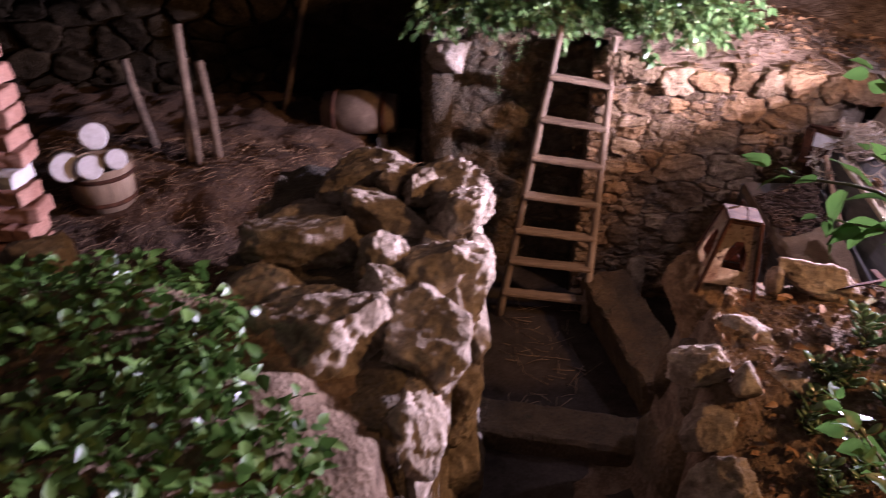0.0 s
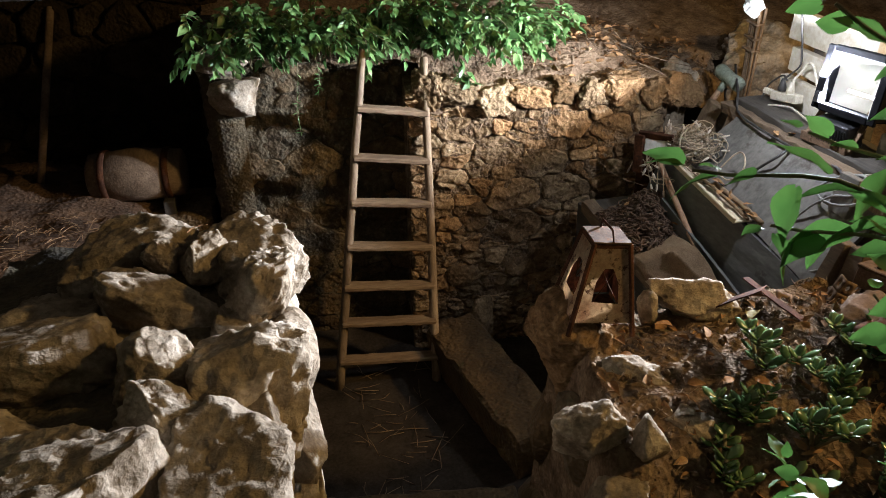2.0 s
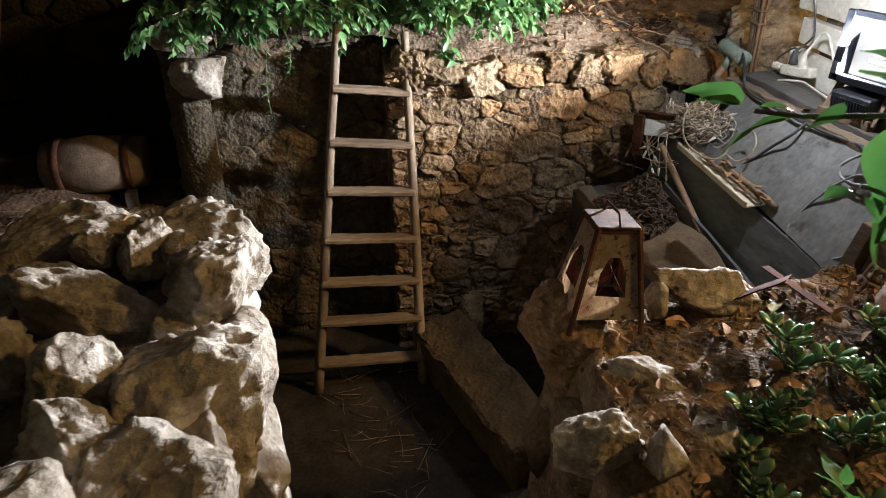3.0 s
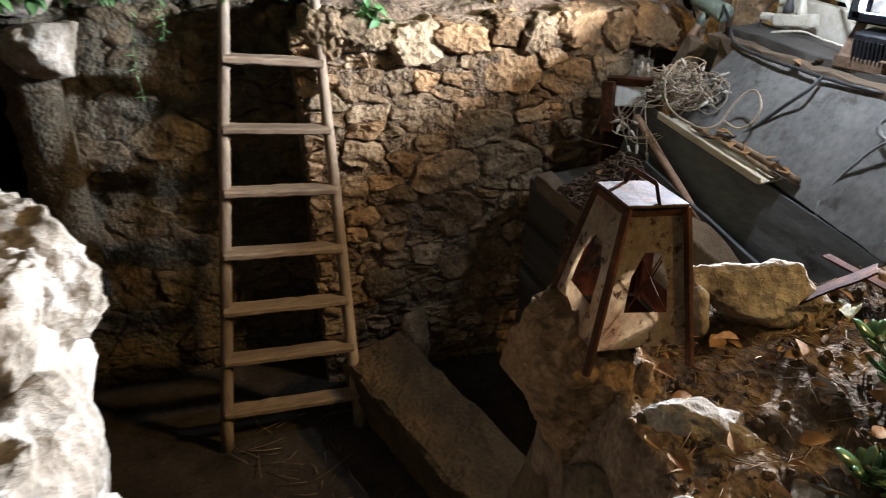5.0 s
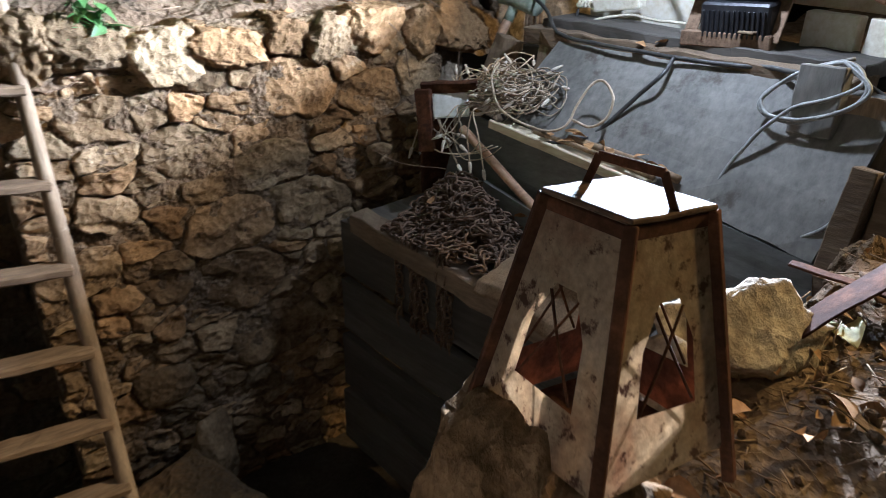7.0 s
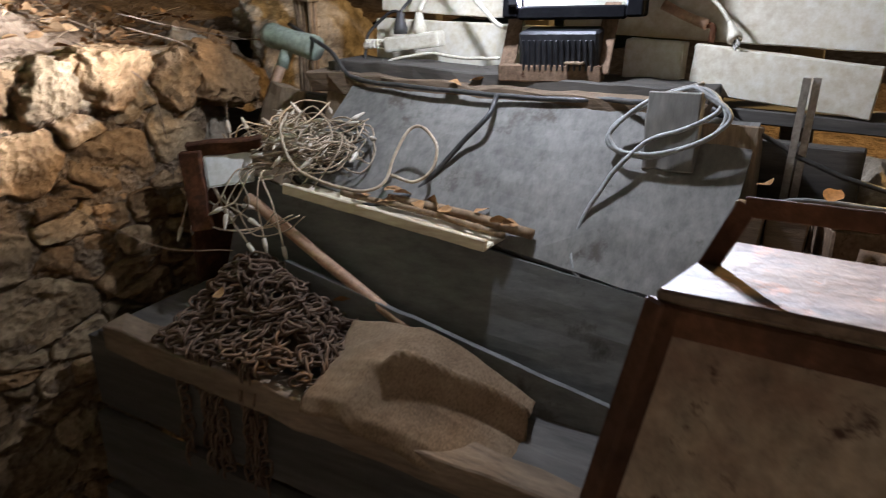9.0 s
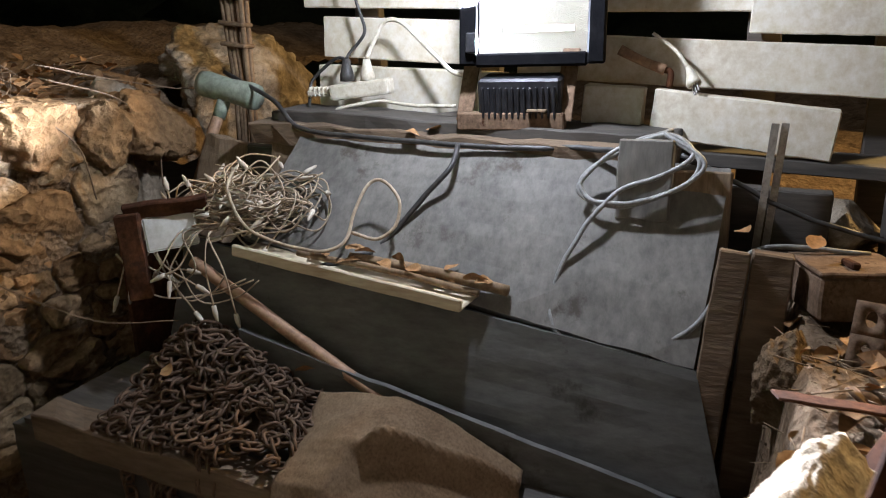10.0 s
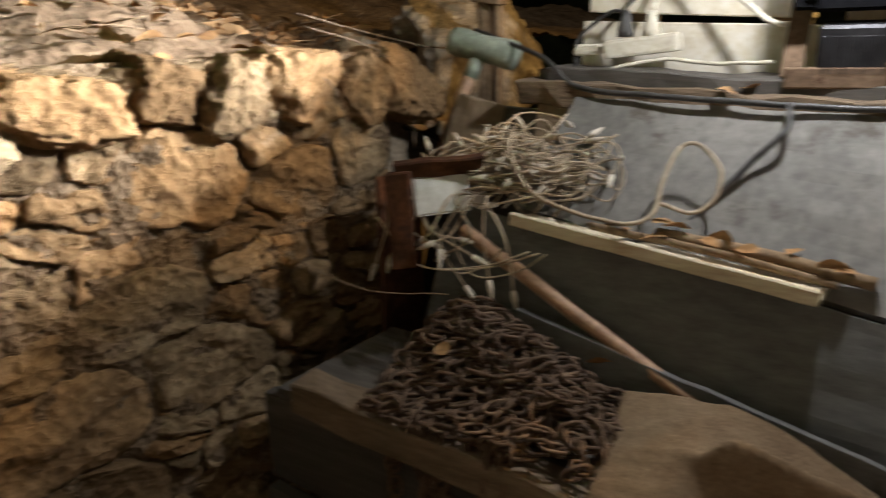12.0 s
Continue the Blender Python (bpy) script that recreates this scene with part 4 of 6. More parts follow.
def floodlight():
    ob = thing("floodlight", "black halogen floodlight switched on, standing on a steel bracket", "floodlight")
    m2 = GLASS_AT
    # case: open front towards -x
    bm = bmesh.new()
    for at, size in (((0.042, 0, 0), (0.012, 0.2, 0.16)), ((0, 0.097, 0), (0.075, 0.01, 0.16)), ((0, -0.097, 0), (0.075, 0.01, 0.16)),
                     ((0, 0, 0.076), (0.075, 0.2, 0.01)), ((0, 0, -0.076), (0.075, 0.2, 0.01))):
        add_box(bm, m2 @ Matrix.Translation(at), size, 0.003)
    part("case", bm, FRAMEBLACK, ob)
    bm = bmesh.new()
    for at, size in (((-0.04, 0.096, 0), (0.012, 0.026, 0.175)), ((-0.04, -0.096, 0), (0.012, 0.026, 0.175)),
                     ((-0.04, 0, 0.08), (0.012, 0.168, 0.02)), ((-0.04, 0, -0.08), (0.012, 0.168, 0.02))):
        add_box(bm, m2 @ Matrix.Translation(at), size, 0.003)
    part("front_frame", bm, FRAMEBLACK, ob)
    part("hinge", box(m2 @ Matrix.Translation((-0.05, 0.088, -0.055)), (0.014, 0.016, 0.03), 0.002), BLACKMETAL, ob)
    # bowl of the reflector
    verts, faces = [], []
    n = 16
    for j in range(n + 1):
        for i in range(n + 1):
            u, v = i / n * 2 - 1, j / n * 2 - 1
            verts.append(m2 @ Vector((0.034 - 0.035 * max(abs(u) ** 2.5, abs(v) ** 2), 0.09 * u, 0.07 * v)))
    for j in range(n):
        for i in range(n):
            a = j * (n + 1) + i
            faces.append((a, a + 1, a + n + 2, a + n + 1))
    mesh_part("reflector", verts, faces, REFLECTOR, ob, "dimpled bright metal reflector")
    tube("bulb", [m2 @ Vector((0.018, -0.055, -0.03)), m2 @ Vector((0.018, 0.055, -0.03))], 0.005, GLOW, ob, "glowing halogen tube")
    # ribbed gear housing underneath
    h2 = pose(1.665, 2.032, 0.99, 0, -6, 5)
    housing = part("gear_housing", box(h2, (0.06, 0.125, 0.066), 0.004), BLACKMETAL, ob)
    for i in range(13):
        part("rib", box(h2 @ Matrix.Translation((-0.032, -0.054 + i * 0.009, -0.002)), (0.006, 0.0035, 0.046), 0.001), BLACKMETAL, housing)
    bracket = part("bracket", box(pose(1.648, 2.045, 0.957, 0, 0, 5), (0.03, 0.165, 0.026), 0.002), OLDIRON, ob, "dusty brown steel bracket")
    for y, s in ((2.122, 1), (1.965, -1)):
        a, b2 = Vector((1.648, y, 0.957)), Vector((1.70, y - 0.012 * 0 + s * 0.0, 1.06))
        part("bracket_arm", box(span(a, b2), (0.026, 0.004, (b2 - a).length), 0.001), OLDIRON, bracket)
    part("stop_screw", box(pose(1.635, 2.0, 0.974), (0.02, 0.03, 0.004), 0.001), WOODGREY, bracket)
    return ob


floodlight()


def power_strip():
    ob = thing("power_strip", "old cream extension socket with two plugs, lying on the beam", "power strip")
    part("body", box(Matrix.Translation((1.735, 2.35, 0.998)) @ pose(0, 0, 0, -6, 0, 4), (0.03, 0.115, 0.028), 0.005, 2), PLUG, ob)
    sleeve = part("cord_sleeve", box(pose(1.735, 2.435, 0.993, -6, 0, 4), (0.014, 0.055, 0.014), 0.004), PLUG, ob)
    for i in range(5):
        part("rib", box(pose(1.735, 2.418 + i * 0.009, 0.994, -6, 0, 4), (0.017, 0.003, 0.017), 0.001), PLUG, sleeve)
    for y, mat2, nm in ((2.337, PLUG, "white plug"), (2.378, CABLE, "black plug")):
        v, f = lathe([(0.0, 0.012), (0.013, 0.012), (0.013, 0.022), (0.009, 0.036), (0.006, 0.05), (0.0, 0.05)], Matrix.Translation((1.735, y, 1.0)), 12)
        mesh_part("plug", v, f, mat2, ob, nm)
    return ob


power_strip()


def cord(name, points, radius, material, label, category="cable", steps=7):
    pts = smooth_path(points, steps)
    pts = [p + noise.noise_vector(p * 30) * 0.0015 for p in pts]
    return tagged(tube(name, pts, radius, material, sides=7), label, category)


cord("cable", [(1.75, 2.66, 1.03), (1.65, 2.48, 0.985), (1.61, 2.405, 0.945), (1.592, 2.286, 0.935), (1.59, 2.175, 0.93), (1.592, 2.054, 0.925), (1.60, 1.936, 0.925), (1.57, 1.871, 0.928)],
     0.0042, CABLE, "black cable running along the top of the sheet")
cord("cable", [(1.59, 2.11, 0.928), (1.545, 2.105, 0.90), (1.525, 2.136, 0.863), (1.48, 2.196, 0.79), (1.44, 2.253, 0.762), (1.425, 2.275, 0.766), (1.44, 2.24, 0.775), (1.47, 2.2, 0.785)],
     0.0042, CABLE, "black cable drooping over the cement sheet")
cord("cable", [(1.57, 1.80, 0.945), (1.55, 1.762, 0.922), (1.54, 1.778, 0.891), (1.53, 1.836, 0.868), (1.53, 1.891, 0.866), (1.545, 1.913, 0.887), (1.56, 1.886, 0.916), (1.575, 1.81, 0.95),
               (1.555, 1.77, 0.93), (1.545, 1.80, 0.905), (1.54, 1.85, 0.885), (1.53, 1.872, 0.868), (1.51, 1.899, 0.835), (1.475, 1.929, 0.767), (1.44, 1.924, 0.72), (1.43, 1.887, 0.70),
               (1.44, 1.811, 0.70), (1.455, 1.748, 0.735), (1.50, 1.71, 0.80), (1.53, 1.665, 0.82), (1.55, 1.56, 0.815)],
     0.0034, GREYCABLE, "coiled grey cable hung on the board end")
cord("cable", [(1.575, 1.81, 0.952), (1.545, 1.755, 0.92), (1.535, 1.79, 0.885), (1.53, 1.86, 0.86), (1.54, 1.915, 0.878), (1.565, 1.87, 0.93), (1.585, 1.80, 0.955)],
     0.0032, GREYCABLE, "loop of grey cable hung on the board end")
cord("cable", [(1.60, 1.79, 0.92), (1.60, 1.719, 0.887), (1.60, 1.664, 0.857), (1.60, 1.592, 0.832), (1.6, 1.45, 0.80)], 0.0035, CABLE, "black cable leading away past the post")
cord("cable", [(1.737, 2.337, 1.05), (1.75, 2.331, 1.075), (1.755, 2.31, 1.109), (1.745, 2.269, 1.107), (1.72, 2.201, 1.055), (1.70, 2.153, 1.025), (1.69, 2.11, 1.03)], 0.004, PLUG, "white flex from the socket to the floodlight")
cord("cable", [(1.70, 2.387, 0.962), (1.70, 2.373, 0.968), (1.72, 2.307, 0.978), (1.71, 2.235, 0.972), (1.68, 2.15, 0.975)], 0.003, PLUG, "thin white flex lying on the beam")
cord("cable", [(1.737, 2.378, 1.05), (1.76, 2.384, 1.06), (1.765, 2.354, 1.095), (1.77, 2.368, 1.14), (1.77, 2.4, 1.25)], 0.003, CABLE, "thin dark flex rising from the socket")
cord("cable", [(1.745, 2.375, 1.045), (1.755, 2.411, 1.05), (1.75, 2.46, 1.013), (1.72, 2.453, 0.965), (1.66, 2.421, 0.945)], 0.003, CABLE, "dark flex looping down from the socket")
cord("cable", [(1.45, 2.418, 0.902), (1.42, 2.409, 0.876), (1.4, 2.371, 0.832), (1.39, 2.311, 0.813), (1.4, 2.245, 0.802), (1.43, 2.221, 0.811), (1.46, 2.221, 0.846), (1.49, 2.213, 0.88), (1.5, 2.192, 0.885), (1.49, 2.163, 0.861), (1.47, 2.16, 0.829), (1.45, 2.181, 0.811), (1.44, 2.216, 0.821)],
     0.0026, WIRE, "yellowed wire looping out of the bundle")


def loose_plug():
    ob = thing("loose_plug", "cream mains plug hanging from a cut flex over the boards", "plug")
    tube("flex", smooth_path([(1.76, 1.855, 1.078), (1.755, 1.821, 1.053), (1.745, 1.799, 1.026)], 6), 0.003, PLUG, ob, sides=6)
    a, b2 = Vector((1.745, 1.80, 1.028)), Vector((1.728, 1.787, 1.0))
    m2 = span(a, b2)
    v, f = lathe([(0.0, -0.018), (0.004, -0.018), (0.006, -0.006), (0.011, 0.008), (0.011, 0.014), (0.0, 0.014)], m2, 10)
    mesh_part("body", v, f, PLUG, ob)
    for d in (-0.006, 0, 0.006):
        part("pin", box(m2 @ Matrix.Translation((0, d, 0.02)), (0.003, 0.003, 0.014), 0.0005), GALV, ob)


loose_plug()


def trowel():
    ob = thing("hand_tool", "old hand tool with a brown wooden handle, hooked over the boards", "hand tool")
    tube("handle", smooth_path([(1.755, 1.903, 1.055), (1.755, 1.867, 1.037), (1.755, 1.834, 1.024)], 6), 0.0085, HANDLE, ob, sides=10, taper=lambda s: 1.0 - 0.15 * math.sin(3.1 * s))
    tube("shank", smooth_path([(1.755, 1.838, 1.025), (1.755, 1.826, 1.02), (1.755, 1.827, 0.998)], 5), 0.005, RUST, ob, sides=8)


trowel()


def metal_tubes():
    ob = thing("metal_tubes", "pair of upright grey aluminium profiles", "metal profile")
    for dx, dy in ((0, 0), (0.004, -0.012)):
        a, b2 = Vector((1.60 + dx, 1.677 + dy, 0.964)), Vector((1.60 + dx, 1.70 + dy, 0.6))
        bm = bmesh.new()
        m2 = span(a, b2)
        L = (b2 - a).length
        for ox, oy, sx, sy in ((0.004, 0, 0.0012, 0.009), (-0.004, 0, 0.0012, 0.009), (0, 0.004, 0.009, 0.0012), (0, -0.004, 0.009, 0.0012)):
            add_box(bm, m2 @ Matrix.Translation((ox, oy, 0)), (sx, sy, L), 0)
        part("profile", bm, GALV, ob)


metal_tubes()


def mallet():
    ob = thing("mallet", "mallet with a weathered green head and a wooden handle", "mallet")
    a, b2 = Vector((1.70, 2.675, 1.013)), Vector((1.705, 2.553, 0.985))
    v, f = lathe([(0.0, -0.062), (0.023, -0.062), (0.025, -0.05), (0.022, 0), (0.025, 0.05), (0.023, 0.062), (0.0, 0.062)], span(a, b2), 18)
    mesh_part("head", v, f, GREENPIPE, ob, "dull green cylindrical head")
    tube("handle", [(1.70, 2.625, 0.985), (1.67, 2.64, 0.92), (1.625, 2.665, 0.80)], 0.011, HANDLE, ob, sides=9)
    tube("ferrule", [(1.70, 2.625, 0.985), (1.685, 2.632, 0.95)], 0.0125, GREENPIPE, ob, sides=10)


mallet()


def canes():
    rnd = random.Random(3)
    ob = thing("cane_bundle", "upright bundle of dry split canes tied with a strip", "canes")
    for i in range(7):
        x, y = 1.80 + rnd.uniform(-0.012, 0.012), 2.66 + rnd.uniform(-0.02, 0.02)
        tube("cane", [(x, y, 0.85), (x + 0.01, y + rnd.uniform(-0.005, 0.005), 1.0), (x + rnd.uniform(0, 0.03), y + rnd.uniform(-0.01, 0.03), 1.22)], 0.0055, CANE, ob, sides=7)
    for z2 in (1.08, 1.12, 1.17):
        part("tie", box(pose(1.805, 2.665, z2, 8, 0, 0), (0.035, 0.06, 0.008), 0.002), CANE, ob)
    bm = bmesh.new()
    bmesh.ops.create_icosphere(bm, subdivisions=3, radius=1, matrix=Matrix.Translation((1.76, 2.63, 1.235)) @ Matrix.Diagonal((0.03, 0.04, 0.035, 1)))
    for v in bm.verts:
        v.co += noise.noise_vector(v.co * 40) * 0.016
    part("wrapping", bm, ENAMEL, ob, "crumpled white rag tied to the top")


canes()


def tray():
    ob = thing("wooden_tray", "shallow cream wooden slat with a rim, holding dry leaves and sticks", "tray")
    a, b2 = Vector((1.405, 2.40, 0.790)), Vector((1.390, 2.03, 0.750))
    board("front_rim", a, b2, 0.018, 0.008, CREAMWOOD, "", "", seed=60, parent=ob, wear=0.001)
    board("base", a + Vector((0.03, 0, -0.006)), b2 + Vector((0.03, 0, -0.006)), 0.006, 0.06, CREAMWOOD, "", "", seed=61, parent=ob, wear=0.001)
    for i, (s, e, r) in enumerate((((1.425, 2.30, 0.788), (1.425, 2.02, 0.757), 0.005), ((1.44, 2.22, 0.785), (1.445, 1.985, 0.757), 0.008))):
        cord("dry_stick", [s, (Vector(s) + Vector(e)) / 2 + Vector((0, 0, 0.004)), e], r, CANE, "dry stick lying in the tray", "stick")


tray()
cord("broom_handle", [(1.385, 2.46, 0.772), (1.368, 2.30, 0.697), (1.35, 2.14, 0.622), (1.331, 1.97, 0.545)], 0.0095, HANDLE, "slim brown wooden handle leaning across the step", "stick")


def rusty_box():
    ob = thing("metal_box", "rusty box frame with a chipped white enamel side", "box")
    # an upright rusted corner, the lip that runs back from it, and the enamelled pane beneath the lip
    corner = Vector((1.345, 2.535, 0.85))
    board("upright", corner, corner - Vector((0.0, 0.006, 0.13)), 0.034, 0.016, RUST, "", "", facing=(-0.8, -0.45, 0), seed=70, parent=ob, wear=0.003)
    board("lip", corner + Vector((0.0, 0.006, 0.002)), corner + Vector((0.07, -0.09, 0.008)), 0.012, 0.026, RUST, "", "", facing=(-0.3, -0.2, 0.9), seed=71, parent=ob, wear=0.003)
    part("enamel_panel", worn_box(look(corner + Vector((0.035, -0.045, -0.032)), corner + Vector((-0.9, -0.9, 0.25))) @ pose(0, 0, 0, 0, 0, -4), (0.075, 0.052, 0.004), 0.001, 4, 3), ENAMEL, ob, "chipped white enamel sheet")
    part("side", worn_box(pose(1.43, 2.60, 0.70, 0, 0, -8), (0.09, 0.008, 0.26), 0.002, 4, 5), RUST, ob)


rusty_box()


def sacking():
    """A stiff old cloth thrown over the beam."""
    nu, nv = 60, 48
    verts, faces = [], []
    left = (Vector((1.312, 2.205, 0.634)), Vector((1.165, 2.19, 0.588)))
    ridge = (Vector((1.328, 2.115, 0.645)), Vector((1.235, 2.085, 0.642)), Vector((1.165, 2.105, 0.59)))
    right = (Vector((1.335, 1.93, 0.565)), Vector((1.20, 1.915, 0.522)))
    for j in range(nv + 1):
        v = j / nv
        a = left[0].lerp(left[1], v) - Vector((0, 0, 0.012 * math.sin(math.pi * v)))
        m2 = ridge[0].lerp(ridge[1], v * 2) if v < 0.5 else ridge[1].lerp(ridge[2], v * 2 - 1)
        c = right[0].lerp(right[1], v)
        for i in range(nu + 1):
            u = i / nu
            p = a.lerp(m2, u / 0.32) if u < 0.32 else m2.lerp(c, (u - 0.32) / 0.68)
            round_off = 0.008 * math.exp(-((u - 0.32) / 0.05) ** 2)
            # the long fold that runs from the ridge down to the far corner
            k = max(0.0, (u - 0.28) / 0.72)
            d = v - (0.56 - 0.30 * k)
            fold = (0.024 * math.exp(-(d / 0.05) ** 2) - 0.02 * step(-0.02, 0.06, d) + 0.010 * step(0.1, 0.5, d)) * step(0.25, 0.36, u)
            p = p + Vector((0, 0, fold - round_off + 0.010 * math.sin(math.pi * k) * (1 - v)))
            if v > 0.93:
                p.z -= (v - 0.93) * 0.22
            edge = 0.006 * noise.noise(Vector((u * 7, v * 7, 5)))
            verts.append(p + noise.noise_vector(Vector((u * 4, v * 4, 2))) * 0.004 + noise.noise_vector(Vector((u * 15, v * 15, 2))) * 0.0012 + Vector((edge, edge, 0)) * (v > 0.97))
    for j in range(nv):
        for i in range(nu):
            a = j * (nu + 1) + i
            faces.append((a, a + 1, a + nu + 2, a + nu + 1))
    ob = mesh_part("sacking", verts, faces, BURLAP)
    s = ob.modifiers.new("cloth", "SOLIDIFY")
    s.thickness, s.offset = 0.004, 1
    return tagged(ob, "stiff brown sackcloth thrown over the step's beam", "cloth")


sacking()


def chain_heap():
    rnd = random.Random(8)
    verts, faces = [], []
    L, W, r = 0.0142, 0.0085, 0.0024
    ring = []
    for k in range(12):
        a = 2 * math.pi * k / 12
        ring.append(Vector((math.cos(a) * W + 0, math.sin(a) * W + (L - W) * (1 if math.sin(a) > 0 else -1), 0)))
    lv, lf = tube_data(ring, r, 5, True)

    def pile(x, y):
        # height of the heap over the shelf, and its fall over the beam
        top = 0.60 + 0.085 * math.exp(-((x - 1.34) / 0.075) ** 2 - ((y - 2.42) / 0.07) ** 2) + 0.06 * math.exp(-((x - 1.30) / 0.06) ** 2 - ((y - 2.31) / 0.07) ** 2)
        return top

    for s in range(50):
        x, y = rnd.gauss(1.30, 0.045), rnd.gauss(2.345, 0.06)
        ang = rnd.uniform(0, 6.28)
        drop = s % 5 == 0
        if drop:
            x, y, ang = 1.215, rnd.uniform(2.27, 2.44), math.pi
        z2 = None
        for i in range(rnd.randint(12, 22)):
            ang += rnd.gauss(0, 0.35)
            if drop:
                x = 1.19 - 0.012 * noise.noise(Vector((i, s, 0)))
                y += rnd.gauss(0, 0.003)
                z2 = (0.60 if z2 is None else z2) - 0.0165
                d = Vector((0, rnd.gauss(0, 0.15), -1)).normalized()
                if z2 < 0.30 + 0.14 * abs(noise.noise(Vector((s, 0, 0)))) + 0.1:
                    break
            else:
                x += math.cos(ang) * 0.0165
                y += math.sin(ang) * 0.0165
                if x < 1.19 or x > 1.41 or y > 2.48 or y < 2.2:
                    ang += 2.2
                    x, y = min(1.41, max(1.19, x)), min(2.48, max(2.2, y))
                z2 = pile(x, y) + rnd.uniform(-0.012, 0.008)
                d = Vector((math.cos(ang), math.sin(ang), rnd.gauss(0, 0.25))).normalized()
            q = d.to_track_quat("Y", "Z").to_matrix().to_4x4()
            m2 = Matrix.Translation((x, y, z2)) @ q @ pose(0, 0, 0, 0, (i % 2) * 90 + rnd.gauss(0, 16), 0)
            k = len(verts)
            verts += [m2 @ v for v in lv]
            faces += [tuple(k + a for a in f) for f in lf]
    ob = mesh_part("chain", verts, faces, CHAINIRON)
    tagged(ob, "heap of rusty iron chain piled over the timber step", "chain", kind="stuff")
    mound = rock_data((1.31, 2.345, 0.59), (0.14, 0.18, 0.10), 77, detail=3, rough=0.2)
    tagged(part("chain_core", mound, CHAINIRON, smooth=True), "dark packed middle of the rusty chain heap", "chain", kind="stuff")


chain_heap()


def light_string():
    rnd = random.Random(12)
    ob = thing("light_string", "tangled bundle of yellowed fairy-light wire with small bulbs", "fairy lights")
    verts, faces = [], []

    def add(data):
        k = len(verts)
        verts.extend(data[0])
        faces.extend(tuple(k + a for a in f) for f in data[1])

    ends = []
    for s in range(105):
        c = Vector((rnd.gauss(1.475, 0.022), rnd.gauss(2.42, 0.045), 0.825 + abs(rnd.gauss(0, 0.026))))
        rx, ry = rnd.uniform(0.016, 0.042), rnd.uniform(0.03, 0.075)
        ph, turn = rnd.uniform(0, 6.28), rnd.gauss(0.0, 0.3)
        pts = []
        for i in range(7):
            a = ph + i * 1.05 + rnd.gauss(0, 0.06)
            px2, py2 = math.cos(a) * rx, math.sin(a) * ry
            pts.append(c + Vector((px2 * math.cos(turn) - py2 * math.sin(turn), px2 * math.sin(turn) + py2 * math.cos(turn), rnd.gauss(0, 0.012) + 0.35 * px2)))
        pts = smooth_path(pts, 5)
        add(tube_data(pts, 0.0014, 5))
        ends += [(pts[0], pts[0] - pts[1])]
    for s in range(12):
        y = rnd.uniform(2.34, 2.56)
        a = Vector((1.42, y, 0.815))
        pts = [a, a + Vector((-0.04, rnd.gauss(0, 0.02), 0.0)), a + Vector((-0.065, rnd.gauss(0, 0.03), -0.04)), a + Vector((-0.07 + rnd.gauss(0, 0.01), rnd.gauss(0, 0.05), -rnd.uniform(0.05, 0.11)))]
        pts = smooth_path(pts, 6)
        add(tube_data(pts, 0.0014, 5))
        ends.append((pts[-1], pts[-1] - pts[-2]))
    for s in range(4):
        a, b2 = Vector((1.36, rnd.uniform(2.46, 2.6), 0.78)), Vector((1.37, rnd.uniform(2.30, 2.4), 0.76))
        add(tube_data(smooth_path([a, a.lerp(b2, 0.3) + Vector((-0.01, 0, -0.05)), a.lerp(b2, 0.7) + Vector((0, 0, -0.035)), b2], 6), 0.0012, 5))
    mesh_part("wire", verts, faces, WIRE, ob, "tangle of twisted yellowed wire")["kind"] = "stuff"
    for p, d in ends:
        m2 = Matrix.Translation(p) @ d.to_track_quat("Z", "Y").to_matrix().to_4x4()
        v, f = lathe([(0.0, -0.002), (0.0034, -0.002), (0.004, 0.008), (0.0036, 0.012), (0.0028, 0.015), (0.002, 0.022), (0.0, 0.0245)], m2, 7)
        mesh_part("bulb", v, f, BULB, ob)


light_string()


# ---- recess behind the ruined wall ----
CAVE_BACK = upright((-2.5, 3.55), (-0.02, 3.45), 0.3)
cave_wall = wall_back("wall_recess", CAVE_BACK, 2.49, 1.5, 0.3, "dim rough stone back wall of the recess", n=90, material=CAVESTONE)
CAVE_SIDE = upright((-0.07, 3.5), (-0.07, 2.93), 0.3)
wall_back("wall_recess_side", CAVE_SIDE, 0.57, 0.88, 0.12, "end face of the stone wall inside the recess", n=40, material=SHADEMORTAR)
# unseen slab added above the view to shut light out of the recess
tagged(part("recess_roof", worn_box(pose(-1.37, 2.78, 1.48, 0, 0, 0), (2.6, 1.7, 0.08), 0.02, 6, 4), BLOCKROOF), "unseen board added over the recess to keep light out", "roof", kind="structure")


def straw_bed():
    rnd = random.Random(21)
    verts, faces = [], []
    for i in range(2600):
        x, y = rnd.uniform(-1.6, -0.25), rnd.uniform(1.5, 2.9)
        z2 = straw_height(x, y) + rnd.uniform(0.002, 0.012)
        a, l = rnd.uniform(0, 6.28), rnd.uniform(0.015, 0.07)
        d = Vector((math.cos(a), math.sin(a), rnd.gauss(0, 0.15))) * l
        v, f = tube_data([Vector((x, y, z2)) - d / 2, Vector((x, y, z2 + rnd.uniform(0, 0.006))), Vector((x, y, z2)) + d / 2], rnd.uniform(0.0007, 0.0014), 3, cap=False)
        k = len(verts)
        verts += v
        faces += [tuple(k + q for q in g) for g in f]
    tagged(mesh_part("straw", verts, faces, STRAW), "old brown straw strewn over the recess floor", "straw", kind="stuff")


straw_bed()


